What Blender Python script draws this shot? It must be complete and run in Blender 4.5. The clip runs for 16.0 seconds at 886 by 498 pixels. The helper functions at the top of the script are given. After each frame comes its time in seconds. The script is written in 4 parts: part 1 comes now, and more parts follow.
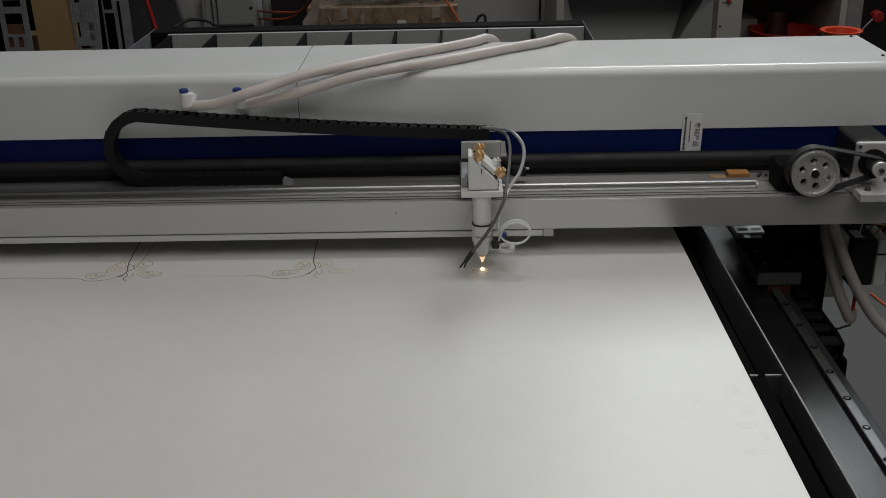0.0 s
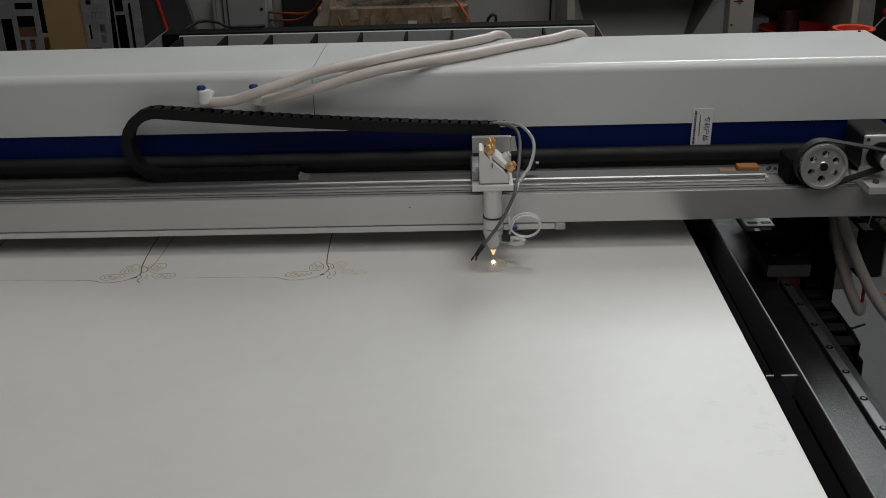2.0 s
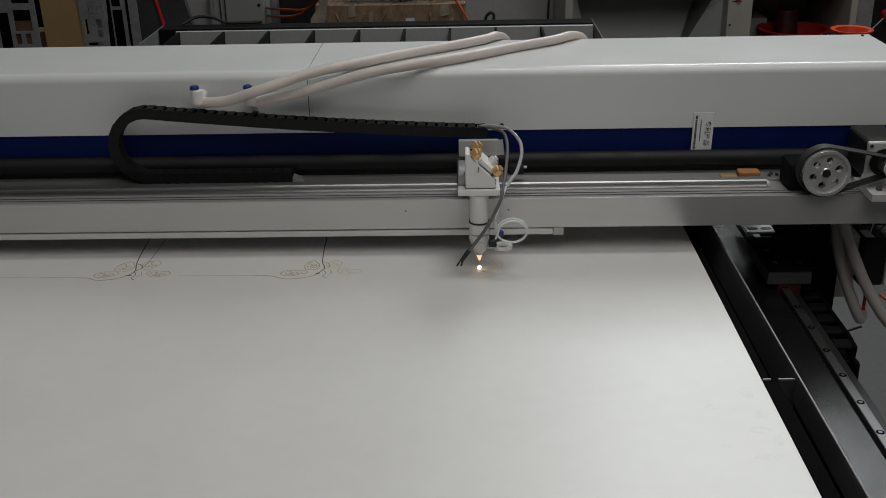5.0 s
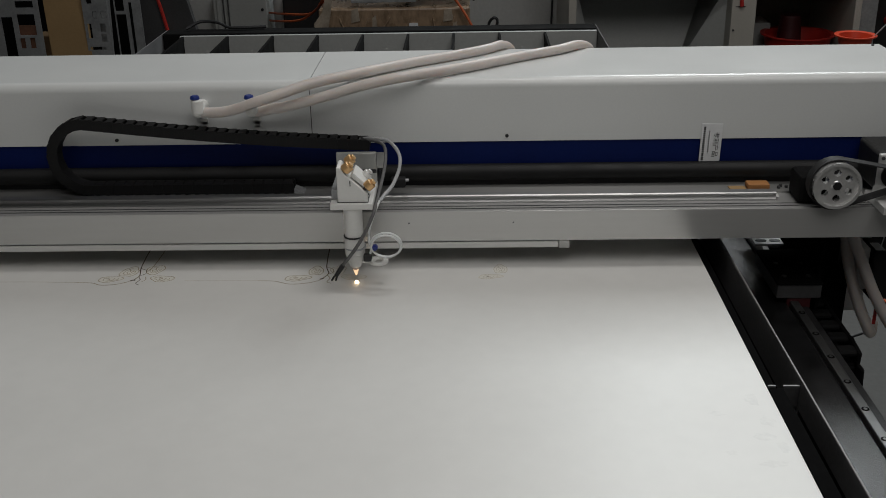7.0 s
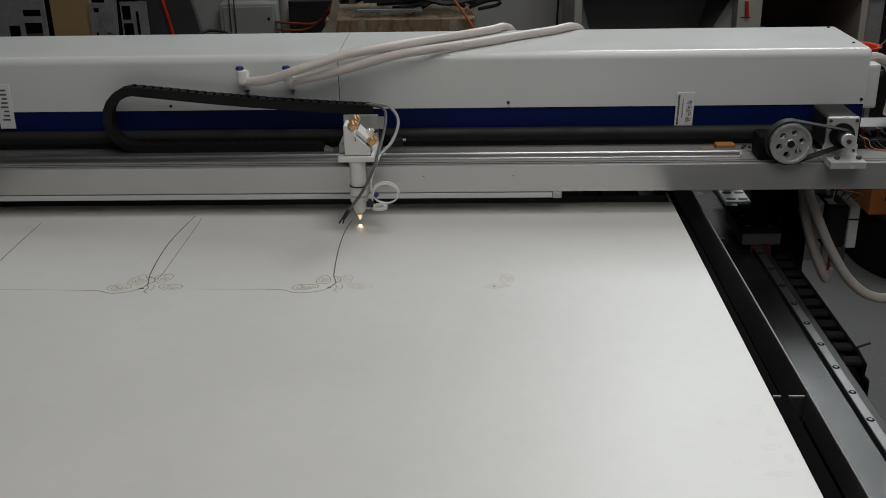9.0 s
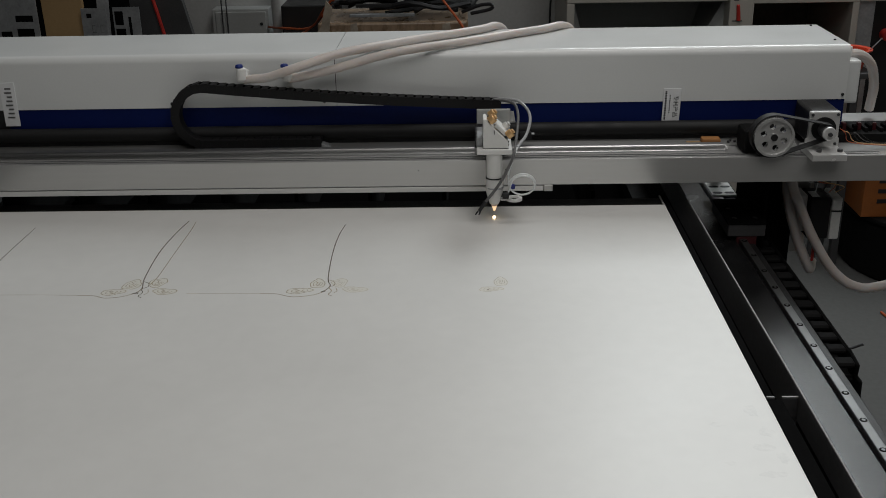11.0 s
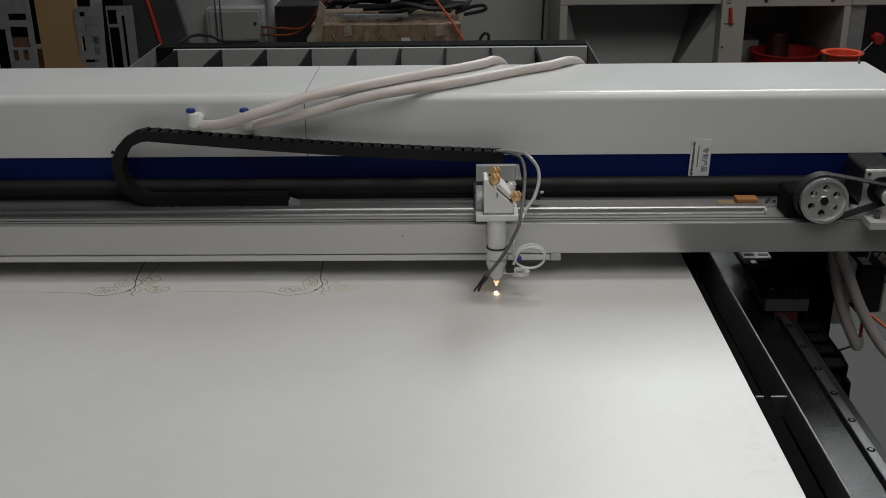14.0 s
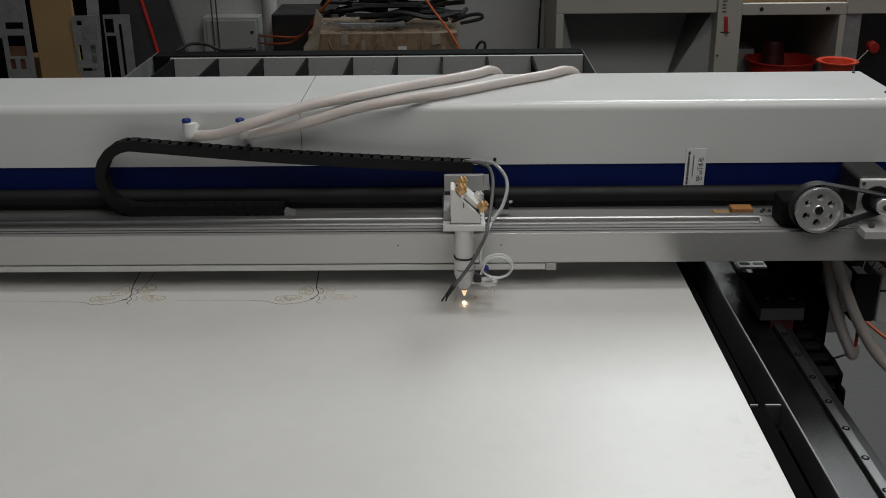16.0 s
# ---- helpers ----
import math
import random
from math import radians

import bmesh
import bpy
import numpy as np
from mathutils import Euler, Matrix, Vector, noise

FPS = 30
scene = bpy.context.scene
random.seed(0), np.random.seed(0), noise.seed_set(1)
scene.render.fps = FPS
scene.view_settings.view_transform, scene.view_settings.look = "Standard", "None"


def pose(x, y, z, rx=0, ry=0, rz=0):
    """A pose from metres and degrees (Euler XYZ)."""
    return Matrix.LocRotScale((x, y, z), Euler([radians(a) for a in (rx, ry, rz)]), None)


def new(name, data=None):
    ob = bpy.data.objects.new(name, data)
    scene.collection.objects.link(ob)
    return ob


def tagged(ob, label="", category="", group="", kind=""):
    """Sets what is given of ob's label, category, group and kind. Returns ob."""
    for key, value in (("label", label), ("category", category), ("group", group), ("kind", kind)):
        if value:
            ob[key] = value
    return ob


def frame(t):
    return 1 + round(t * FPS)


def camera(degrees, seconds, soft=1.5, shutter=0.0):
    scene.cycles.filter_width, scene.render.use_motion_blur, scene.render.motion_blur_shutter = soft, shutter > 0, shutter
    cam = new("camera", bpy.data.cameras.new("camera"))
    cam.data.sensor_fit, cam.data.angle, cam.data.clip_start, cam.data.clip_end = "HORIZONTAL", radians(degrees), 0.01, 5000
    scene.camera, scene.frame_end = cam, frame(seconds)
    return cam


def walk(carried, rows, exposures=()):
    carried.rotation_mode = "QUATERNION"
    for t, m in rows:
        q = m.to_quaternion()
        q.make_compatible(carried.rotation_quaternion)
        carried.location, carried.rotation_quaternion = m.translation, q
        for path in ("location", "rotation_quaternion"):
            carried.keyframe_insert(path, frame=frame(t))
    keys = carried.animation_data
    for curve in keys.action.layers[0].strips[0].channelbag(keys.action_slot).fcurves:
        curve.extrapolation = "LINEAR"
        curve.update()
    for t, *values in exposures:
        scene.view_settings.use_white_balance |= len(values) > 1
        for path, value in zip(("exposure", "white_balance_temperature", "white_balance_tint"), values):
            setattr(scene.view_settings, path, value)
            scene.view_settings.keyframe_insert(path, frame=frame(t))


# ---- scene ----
cam = camera(45.93, 16.0, soft=0.92)
PATH = [
    (0.0, (0.0093, -0.0008, 1.4656, 66.949, 1.249, 0.731)),
    (0.5, (0.0068, -0.0015, 1.4661, 67.06, 1.27, 0.868)),
    (1.0, (0.005, -0.0026, 1.4661, 67.074, 1.184, 0.958)),
    (1.5, (0.0053, -0.0001, 1.4665, 67.066, 1.23, 0.992)),
    (2.0, (0.0043, 0.0013, 1.466, 66.959, 1.639, 1.154)),
    (2.5, (0.0041, 0.0049, 1.4663, 66.865, 1.555, 1.161)),
    (3.0, (0.0034, 0.0092, 1.465, 66.72, 1.401, 1.117)),
    (3.5, (0.0037, 0.0113, 1.4658, 66.644, 1.225, 1.156)),
    (4.0, (0.0035, 0.0108, 1.4664, 66.683, 1.163, 1.066)),
    (6.5, (0.0019, 0.0085, 1.4672, 66.967, 1.127, 1.214)),
    (7.0, (0.0004, 0.01, 1.4687, 67.027, 1.098, 1.267)),
    (7.5, (-0.0019, 0.008, 1.4679, 67.061, 0.993, 1.398)),
    (8.0, (-0.0033, 0.0067, 1.4688, 67.017, 0.946, 1.339)),
    (8.5, (-0.0025, 0.006, 1.4685, 67.197, 1.071, 1.404)),
    (9.0, (-0.0035, 0.0032, 1.4731, 67.496, 0.988, 1.535)),
    (11.5, (-0.0045, -0.003, 1.4721, 67.742, 0.999, 0.988)),
    (12.0, (-0.0072, -0.0093, 1.4709, 67.666, 0.682, 0.928)),
    (12.5, (-0.0055, -0.0074, 1.4716, 67.593, 0.672, 0.712)),
    (13.0, (-0.0051, -0.0063, 1.4721, 67.626, 0.435, 0.552)),
    (13.5, (-0.0058, -0.007, 1.4736, 67.793, 0.285, 0.663)),
    (14.0, (-0.0044, -0.0075, 1.4727, 67.802, 0.643, 0.82)),
    (14.5, (-0.0009, -0.0065, 1.4736, 67.907, 0.746, 0.759)),
    (15.0, (-0.0005, -0.0083, 1.4747, 67.929, 0.777, 0.695)),
    (15.5, (-0.0007, -0.0093, 1.4758, 68.053, 0.77, 0.637)),
    (16.0, (-0.0016, -0.0104, 1.4759, 68.212, 0.637, 0.672)),
]
walk(cam, [(t, pose(*p)) for t, p in PATH], [(0.0, 0.09), (3.0, 0.12), (8.5, 0.17), (11.5, 0.07), (13.0, 0.20), (14.5, 0.28), (16.0, 0.28)])

# ---- world and lamps ----
world = bpy.data.worlds.new("hall")
scene.world = world
world.use_nodes = True
world.node_tree.nodes["Background"].inputs["Color"].default_value = (0.8, 0.9, 1.0, 1)
world.node_tree.nodes["Background"].inputs["Strength"].default_value = 0.05


def overhead_lamp(x, y, z, sx, sy, watts, color):
    data = bpy.data.lights.new("overhead_area_lamp", "AREA")
    data.shape, data.size, data.size_y, data.energy, data.color = "RECTANGLE", sx, sy, watts, color
    ob = new("overhead_area_lamp", data)
    ob.matrix_world = pose(x, y, z)
    return ob


overhead_lamp(1.2, 4.4, 3.36, 1.4, 2.1, 71, (0.93, 0.985, 1.0))
overhead_lamp(0.48, 1.66, 3.36, 0.9, 0.32, 12, (1.0, 0.98, 0.95))
# unseen fill lamp, added to brighten the gantry's front faces
overhead_lamp(0.45, -0.3, 3.36, 2.3, 2.4, 31, (1.0, 0.975, 0.945))


# ---- materials ----
def mat(name, color, rough=0.5, metal=0.0, var=0.12, scale=8.0, fine=120.0, bump=0.15, stretch=(1, 1, 1), emit=None, ior=1.5, rvar=0.12, brushed=0.0):
    """A node material: base colour broken up at two scales, uneven gloss and a fine relief."""
    m = bpy.data.materials.new(name)
    m.use_nodes = True
    nt = m.node_tree
    b = nt.nodes["Principled BSDF"]
    b.inputs["Metallic"].default_value = metal
    b.inputs["IOR"].default_value = ior
    tc = nt.nodes.new("ShaderNodeTexCoord")
    mp = nt.nodes.new("ShaderNodeMapping")
    mp.inputs["Scale"].default_value = stretch
    nt.links.new(tc.outputs["Object"], mp.inputs["Vector"])
    big, small = nt.nodes.new("ShaderNodeTexNoise"), nt.nodes.new("ShaderNodeTexNoise")
    big.inputs["Scale"].default_value, big.inputs["Detail"].default_value = scale, 4
    small.inputs["Scale"].default_value, small.inputs["Detail"].default_value = fine, 3
    for n in (big, small):
        nt.links.new(mp.outputs["Vector"], n.inputs["Vector"])
    mix = nt.nodes.new("ShaderNodeMix")
    mix.data_type = "FLOAT"
    mix.inputs["Factor"].default_value = 0.4
    nt.links.new(big.outputs["Fac"], mix.inputs[2])
    nt.links.new(small.outputs["Fac"], mix.inputs[3])
    ramp = nt.nodes.new("ShaderNodeValToRGB")
    ramp.color_ramp.elements[0].position, ramp.color_ramp.elements[1].position = 0.3, 0.7
    lo, hi = [max(0.0, c * (1 - var)) for c in color], [min(1.0, c * (1 + var)) for c in color]
    ramp.color_ramp.elements[0].color, ramp.color_ramp.elements[1].color = (*lo, 1), (*hi, 1)
    nt.links.new(mix.outputs[0], ramp.inputs["Fac"])
    nt.links.new(ramp.outputs["Color"], b.inputs["Base Color"])
    rr = nt.nodes.new("ShaderNodeMapRange")
    rr.inputs["From Min"].default_value, rr.inputs["From Max"].default_value = 0.3, 0.7
    rr.inputs["To Min"].default_value, rr.inputs["To Max"].default_value = max(0.03, rough * (1 - rvar)), min(1.0, rough * (1 + rvar))
    nt.links.new(big.outputs["Fac"], rr.inputs["Value"])
    nt.links.new(rr.outputs["Result"], b.inputs["Roughness"])
    if bump:
        bp = nt.nodes.new("ShaderNodeBump")
        bp.inputs["Strength"].default_value, bp.inputs["Distance"].default_value = bump, 0.001
        nt.links.new(small.outputs["Fac"], bp.inputs["Height"])
        nt.links.new(bp.outputs["Normal"], b.inputs["Normal"])
    if brushed:
        # drawn along x, so the gloss spreads round that axis
        tg = nt.nodes.new("ShaderNodeTangent")
        tg.direction_type, tg.axis = "RADIAL", "X"
        b.inputs["Anisotropic"].default_value = brushed
        nt.links.new(tg.outputs["Tangent"], b.inputs["Tangent"])
    if emit:
        b.inputs["Emission Color"].default_value, b.inputs["Emission Strength"].default_value = (*emit[0], 1), emit[1]
    return m


def clear(name, color, rough, weight):
    m = mat(name, color, rough, 0, 0.06, 20, 200, 0.05)
    m.node_tree.nodes["Principled BSDF"].inputs["Transmission Weight"].default_value = weight
    return m


SHEET = mat("satin_metal_sheet", (0.70, 0.695, 0.675), 0.435, 0.1, 0.03, 5, 40, 0.02, (1, 1, 1), rvar=0.06)
STAIN = mat("yellowed_heat_stain", (0.70, 0.685, 0.63), 0.5, 0.08, 0.06, 60, 300, 0)
ALUW = mat("dull_light_aluminium", (0.62, 0.62, 0.61), 0.4, 0.25, 0.08, 14, 160, 0.1, (0.08, 1, 1))
BURN = mat("brown_burn", (0.085, 0.065, 0.045), 0.8, 0, 0.5, 60, 300, 0)
FAINT = mat("faint_burn", (0.46, 0.42, 0.35), 0.7, 0, 0.35, 40, 300, 0)
SOOT = mat("grey_soot_smear", (0.682, 0.677, 0.657), 0.437, 0.1, 0.1, 40, 200, 0)
WHITE = mat("white_powder_coat", (0.68, 0.695, 0.69), 0.24, 0, 0.03, 5, 300, 0.02)
WHITEP = mat("white_plastic", (0.7, 0.7, 0.68), 0.45, 0, 0.05, 30, 300, 0.05)
BLUE = mat("blue_paint", (0.004, 0.012, 0.085), 0.5, 0, 0.12, 10, 200, 0.05, ior=1.2)
ALU = mat("satin_aluminium", (0.56, 0.56, 0.55), 0.24, 0.6, 0.03, 12, 160, 0.0, (0.06, 1, 1), rvar=0.03, brushed=0.8)
ALUD = mat("grey_machined_aluminium", (0.42, 0.42, 0.41), 0.32, 0.8, 0.08, 14, 160, 0.03, (0.08, 1, 1), rvar=0.05, brushed=0.8)
ALUP = mat("bright_cast_aluminium", (0.78, 0.78, 0.77), 0.25, 0.4, 0.08, 40, 200, 0.15)
FOOTB = mat("black_oxide_steel", (0.004, 0.004, 0.0042), 0.9, 0, 0.3, 20, 200, 0.2, ior=1.12)
BLACKF = mat("matt_black_oxide", (0.005, 0.005, 0.0052), 0.8, 0, 0.3, 20, 200, 0.2, ior=1.25)
STRIP = mat("dull_bare_edge", (0.22, 0.22, 0.22), 0.5, 0.3, 0.2, 20, 160, 0.1)
RAILS = mat("dull_rail_steel", (0.17, 0.17, 0.17), 0.33, 0.9, 0.12, 10, 120, 0.1)
WIPER = mat("dark_red_seal", (0.045, 0.004, 0.006), 0.5, 0, 0.15, 20, 200, 0.1)
STEEL = mat("polished_rail_steel", (0.40, 0.40, 0.40), 0.30, 0.95, 0.05, 10, 120, 0.0, (0.05, 1, 1), rvar=0.04, brushed=0.85)
BLACKT = mat("black_rubber_belt", (0.013, 0.013, 0.0135), 0.6, 0, 0.2, 30, 300, 0.2)
BLACKP = mat("black_glossy_plastic", (0.009, 0.009, 0.0095), 0.62, 0, 0.2, 30, 200, 0.1, ior=1.4)
CHAIN = mat("black_nylon", (0.008, 0.008, 0.0085), 0.6, 0, 0.25, 40, 300, 0.15, ior=1.35)
BLACKM = mat("black_painted_steel", (0.010, 0.010, 0.0105), 0.45, 0, 0.4, 14, 260, 0.55)
UPST = mat("dark_grey_paint", (0.14, 0.14, 0.143), 0.45, 0, 0.35, 9, 200, 0.3)
BLACKR = mat("rough_black_paint", (0.009, 0.009, 0.0095), 0.22, 0, 0.7, 16, 420, 0.4, ior=1.5, rvar=0.3)
DARK = mat("dark_grey_steel", (0.06, 0.06, 0.062), 0.5, 0.2, 0.25, 10, 150, 0.2)
BRASS = mat("brass_knob", (0.72, 0.46, 0.22), 0.4, 0.6, 0.12, 60, 300, 0.2)
ORANGE = mat("orange_rubber", (0.36, 0.16, 0.05), 0.6, 0, 0.15, 30, 200, 0.1)
HOSE = clear("milky_silicone_hose", (0.69, 0.635, 0.605), 0.4, 0.2)
HOSE.node_tree.nodes["Principled BSDF"].inputs["Subsurface Weight"].default_value = 0.5
HOSE.node_tree.nodes["Principled BSDF"].inputs["Subsurface Radius"].default_value = (1.0, 0.8, 0.65)
HOSE.node_tree.nodes["Principled BSDF"].inputs["Subsurface Scale"].default_value = 0.012
TUBE = clear("clear_air_hose", (0.8, 0.82, 0.82), 0.25, 0.15)
GREYC = mat("grey_cable", (0.11, 0.11, 0.11), 0.5, 0, 0.1, 40, 300, 0.1)
PAPER = mat("white_label_paper", (0.72, 0.73, 0.74), 0.5, 0, 0.05, 60, 300, 0.05)
INK = mat("black_ink", (0.014, 0.014, 0.016), 0.6, 0, 0.2, 60, 300, 0)
RED = mat("red_plastic", (0.42, 0.022, 0.016), 0.45, 0, 0.15, 20, 200, 0.1)
SPARK = mat("laser_spark", (1.0, 0.75, 0.4), 0.5, 0, 0, emit=((1.0, 0.72, 0.42), 5.0))
# emission stands in for the cutting light inside the nozzle mouth
GLOW = mat("lit_nozzle_mouth", (1.0, 0.7, 0.4), 0.5, 0, 0, emit=((1.0, 0.66, 0.40), 0.75))
NOZZLE = mat("copper_nozzle", (0.62, 0.5, 0.42), 0.4, 0.3, 0.1, 60, 300, 0.1)
FLOOR = mat("worn_concrete", (0.085, 0.085, 0.082), 0.7, 0, 0.18, 1.5, 60, 0.3)
WALLM = mat("grey_wall_plaster", (0.44, 0.44, 0.43), 0.8, 0, 0.12, 2, 80, 0.25)
CEIL = mat("ceiling_paint", (0.34, 0.34, 0.34), 0.9, 0, 0.08, 2, 60, 0.1)
CABW = mat("cream_machine_paint", (0.42, 0.4, 0.36), 0.42, 0, 0.08, 4, 150, 0.08)
CABG = mat("grey_sheet_steel", (0.42, 0.43, 0.42), 0.5, 0.1, 0.1, 3, 120, 0.1)
GALV = mat("galvanised_steel", (0.36, 0.37, 0.38), 0.45, 0.5, 0.2, 30, 120, 0.1)
CARD = mat("brown_cardboard", (0.3, 0.19, 0.1), 0.75, 0, 0.15, 6, 120, 0.25)
FLAP = mat("pale_torn_card", (0.34, 0.29, 0.23), 0.5, 0, 0.35, 25, 120, 0.2)
WRAP = mat("stretch_wrapped_cardboard", (0.27, 0.19, 0.125), 0.28, 0, 0.4, 16, 70, 0.7, (2, 1, 1))
TAN = mat("tan_fibreboard", (0.34, 0.22, 0.1), 0.7, 0, 0.1, 4, 120, 0.15)
REDP = mat("orange_red_plastic", (0.52, 0.05, 0.018), 0.38, 0, 0.1, 12, 200, 0.05)
WIRE = mat("orange_cable", (0.45, 0.09, 0.025), 0.5, 0, 0.1, 30, 200, 0.05)

# ---- builders ----
ORIGIN = {}


def thing(name, origin, label, category, group="", kind=""):
    """An empty at a thing's base; its parts are written in world places."""
    ob = new(name)
    ob.empty_display_size = 0.05
    ob.location = origin
    ORIGIN[ob.name] = Vector(origin)
    return tagged(ob, label, category, group, kind)


def link(name, bm, material, smooth):
    me = bpy.data.meshes.new(name)
    bm.normal_update()
    if smooth:
        # creases, and the borders of large flat faces, stay crisp
        for f in bm.faces:
            f.smooth = True
        size = {f: f.calc_area() for f in bm.faces}
        for e in bm.edges:
            if len(e.link_faces) == 2:
                p, q = (size[f] for f in e.link_faces)
                a = e.calc_face_angle(0.0)
                e.smooth = a < 0.61 and (a < 0.035 or max(p, q) < 9 * min(p, q))
    bm.to_mesh(me)
    bm.free()
    me.materials.append(material)
    return new(name, me)


def part(name, bm, material, parent, label="", smooth=True):
    """Link a bmesh, written in world places, as one mesh under a thing or a part."""
    o = ORIGIN[parent.name]
    bmesh.ops.translate(bm, verts=bm.verts, vec=-o)
    ob = link(name, bm, material, smooth)
    ob.parent = parent
    ORIGIN[ob.name] = o
    return tagged(ob, label) if label else ob


def solo(name, bm, material, label, category, kind="", group="", smooth=True):
    """A thing, or a piece of the setting, that is one mesh."""
    ob = link(name, bm, material, smooth)
    ORIGIN[ob.name] = Vector((0, 0, 0))
    return tagged(ob, label, category, group, kind)


def box(x0, x1, y0, y1, z0, z1, bevel=0.001, seg=2, bm=None):
    b = bmesh.new()
    bmesh.ops.create_cube(b, size=1)
    for v in b.verts:
        v.co = Vector(((x0 + x1) / 2 + v.co.x * (x1 - x0), (y0 + y1) / 2 + v.co.y * (y1 - y0), (z0 + z1) / 2 + v.co.z * (z1 - z0)))
    if bevel:
        bmesh.ops.bevel(b, geom=list(b.edges), offset=bevel, segments=seg, affect="EDGES", profile=0.5)
    return join(bm, b)


def join(bm, b):
    if bm is None:
        return b
    me = bpy.data.meshes.new("tmp")
    b.to_mesh(me)
    b.free()
    bm.from_mesh(me)
    bpy.data.meshes.remove(me)
    return bm


def rod(p0, p1, r0, r1=None, seg=20, bevel=0.0, bm=None):
    """A cylinder or cone from p0 to p1."""
    p0, p1 = Vector(p0), Vector(p1)
    b = bmesh.new()
    bmesh.ops.create_cone(b, cap_ends=True, segments=seg, radius1=r0, radius2=r0 if r1 is None else r1, depth=(p1 - p0).length)
    if bevel:
        bmesh.ops.bevel(b, geom=[e for e in b.edges if len(e.link_faces) == 2 and any(len(f.verts) > 4 for f in e.link_faces)], offset=bevel, segments=2, affect="EDGES", profile=0.5)
    m = Matrix.Translation((p0 + p1) / 2) @ (p1 - p0).to_track_quat("Z", "Y").to_matrix().to_4x4()
    bmesh.ops.transform(b, matrix=m, verts=b.verts)
    return join(bm, b)


def smooth_path(pts, n=6):
    """Catmull-Rom points through the given ones."""
    p = [Vector(q) for q in pts]
    p = [p[0] * 2 - p[1]] + p + [p[-1] * 2 - p[-2]]
    out = []
    for i in range(1, len(p) - 2):
        a, b, c, d = p[i - 1:i + 3]
        for k in range(n):
            t = k / n
            out.append(0.5 * (2 * b + (c - a) * t + (2 * a - 5 * b + 4 * c - d) * t * t + (3 * b - a - 3 * c + d) * t ** 3))
    return out + [p[-2]]


def sweep(pts, r, seg=10, n=6, flat=1.0, bm=None):
    """A round hose or cable through the points; flat squashes it in height."""
    path = smooth_path(pts, n)
    b = bmesh.new()
    rings = []
    for i, q in enumerate(path):
        d = (path[min(i + 1, len(path) - 1)] - path[max(i - 1, 0)]).normalized()
        side = d.cross(Vector((0, 0, 1)))
        side = side.normalized() if side.length > 0.05 else Vector((1, 0, 0))
        up = side.cross(d)
        rings.append([b.verts.new(q + side * r * math.cos(k * math.tau / seg) + up * r * flat * math.sin(k * math.tau / seg)) for k in range(seg)])
    for a, c in zip(rings, rings[1:]):
        for k in range(seg):
            b.faces.new((a[k], a[(k + 1) % seg], c[(k + 1) % seg], c[k]))
    b.faces.new(rings[0][::-1])
    b.faces.new(rings[-1])
    bmesh.ops.recalc_face_normals(b, faces=b.faces)
    return join(bm, b)


def prism(profile, axis, a, b, bevel=0.0, bm=None):
    """A closed outline pushed along x, y or z from a to b; the outline holds the other two coordinates in order."""
    m = bmesh.new()
    def put(u, v, w):
        return {"x": (w, u, v), "y": (u, w, v), "z": (u, v, w)}[axis]
    lo = [m.verts.new(put(u, v, a)) for u, v in profile]
    hi = [m.verts.new(put(u, v, b)) for u, v in profile]
    m.faces.new(lo)
    m.faces.new(hi[::-1])
    for i in range(len(lo)):
        j = (i + 1) % len(lo)
        m.faces.new((lo[j], lo[i], hi[i], hi[j]))
    bmesh.ops.recalc_face_normals(m, faces=m.faces)
    if bevel:
        bmesh.ops.bevel(m, geom=list(m.edges), offset=bevel, segments=2, affect="EDGES", profile=0.5)
    return join(bm, m)


def arc(cx, cy, r, a0, a1, n=8):
    return [(cx + r * math.cos(radians(a0 + (a1 - a0) * i / n)), cy + r * math.sin(radians(a0 + (a1 - a0) * i / n))) for i in range(n + 1)]


# ---- the hall ----
X0, X1, Y0, Y1, ZC = -4.2, 4.6, -3.2, 10.0, 3.4
solo("floor", box(X0, X1, Y0, Y1, -0.12, 0.0, 0), FLOOR, "worn grey concrete workshop floor", "floor", "structure", smooth=False)
solo("ceiling", box(X0, X1, Y0, Y1, ZC, ZC + 0.12, 0), CEIL, "plain grey workshop ceiling", "ceiling", "structure", smooth=False)
solo("wall_back", box(X0, X1, Y1, Y1 + 0.15, -0.12, ZC + 0.12, 0), WALLM, "grey plastered workshop wall", "wall", "structure", smooth=False)
solo("wall_front", box(X0, X1, Y0 - 0.15, Y0, -0.12, ZC + 0.12, 0), WALLM, "grey plastered workshop wall", "wall", "structure", smooth=False)
solo("wall_left", box(X0 - 0.15, X0, Y0 - 0.15, Y1 + 0.15, -0.12, ZC + 0.12, 0), WALLM, "grey plastered workshop wall", "wall", "structure", smooth=False)
solo("wall_right", box(X1, X1 + 0.15, Y0 - 0.15, Y1 + 0.15, -0.12, ZC + 0.12, 0), WALLM, "grey plastered workshop wall", "wall", "structure", smooth=False)

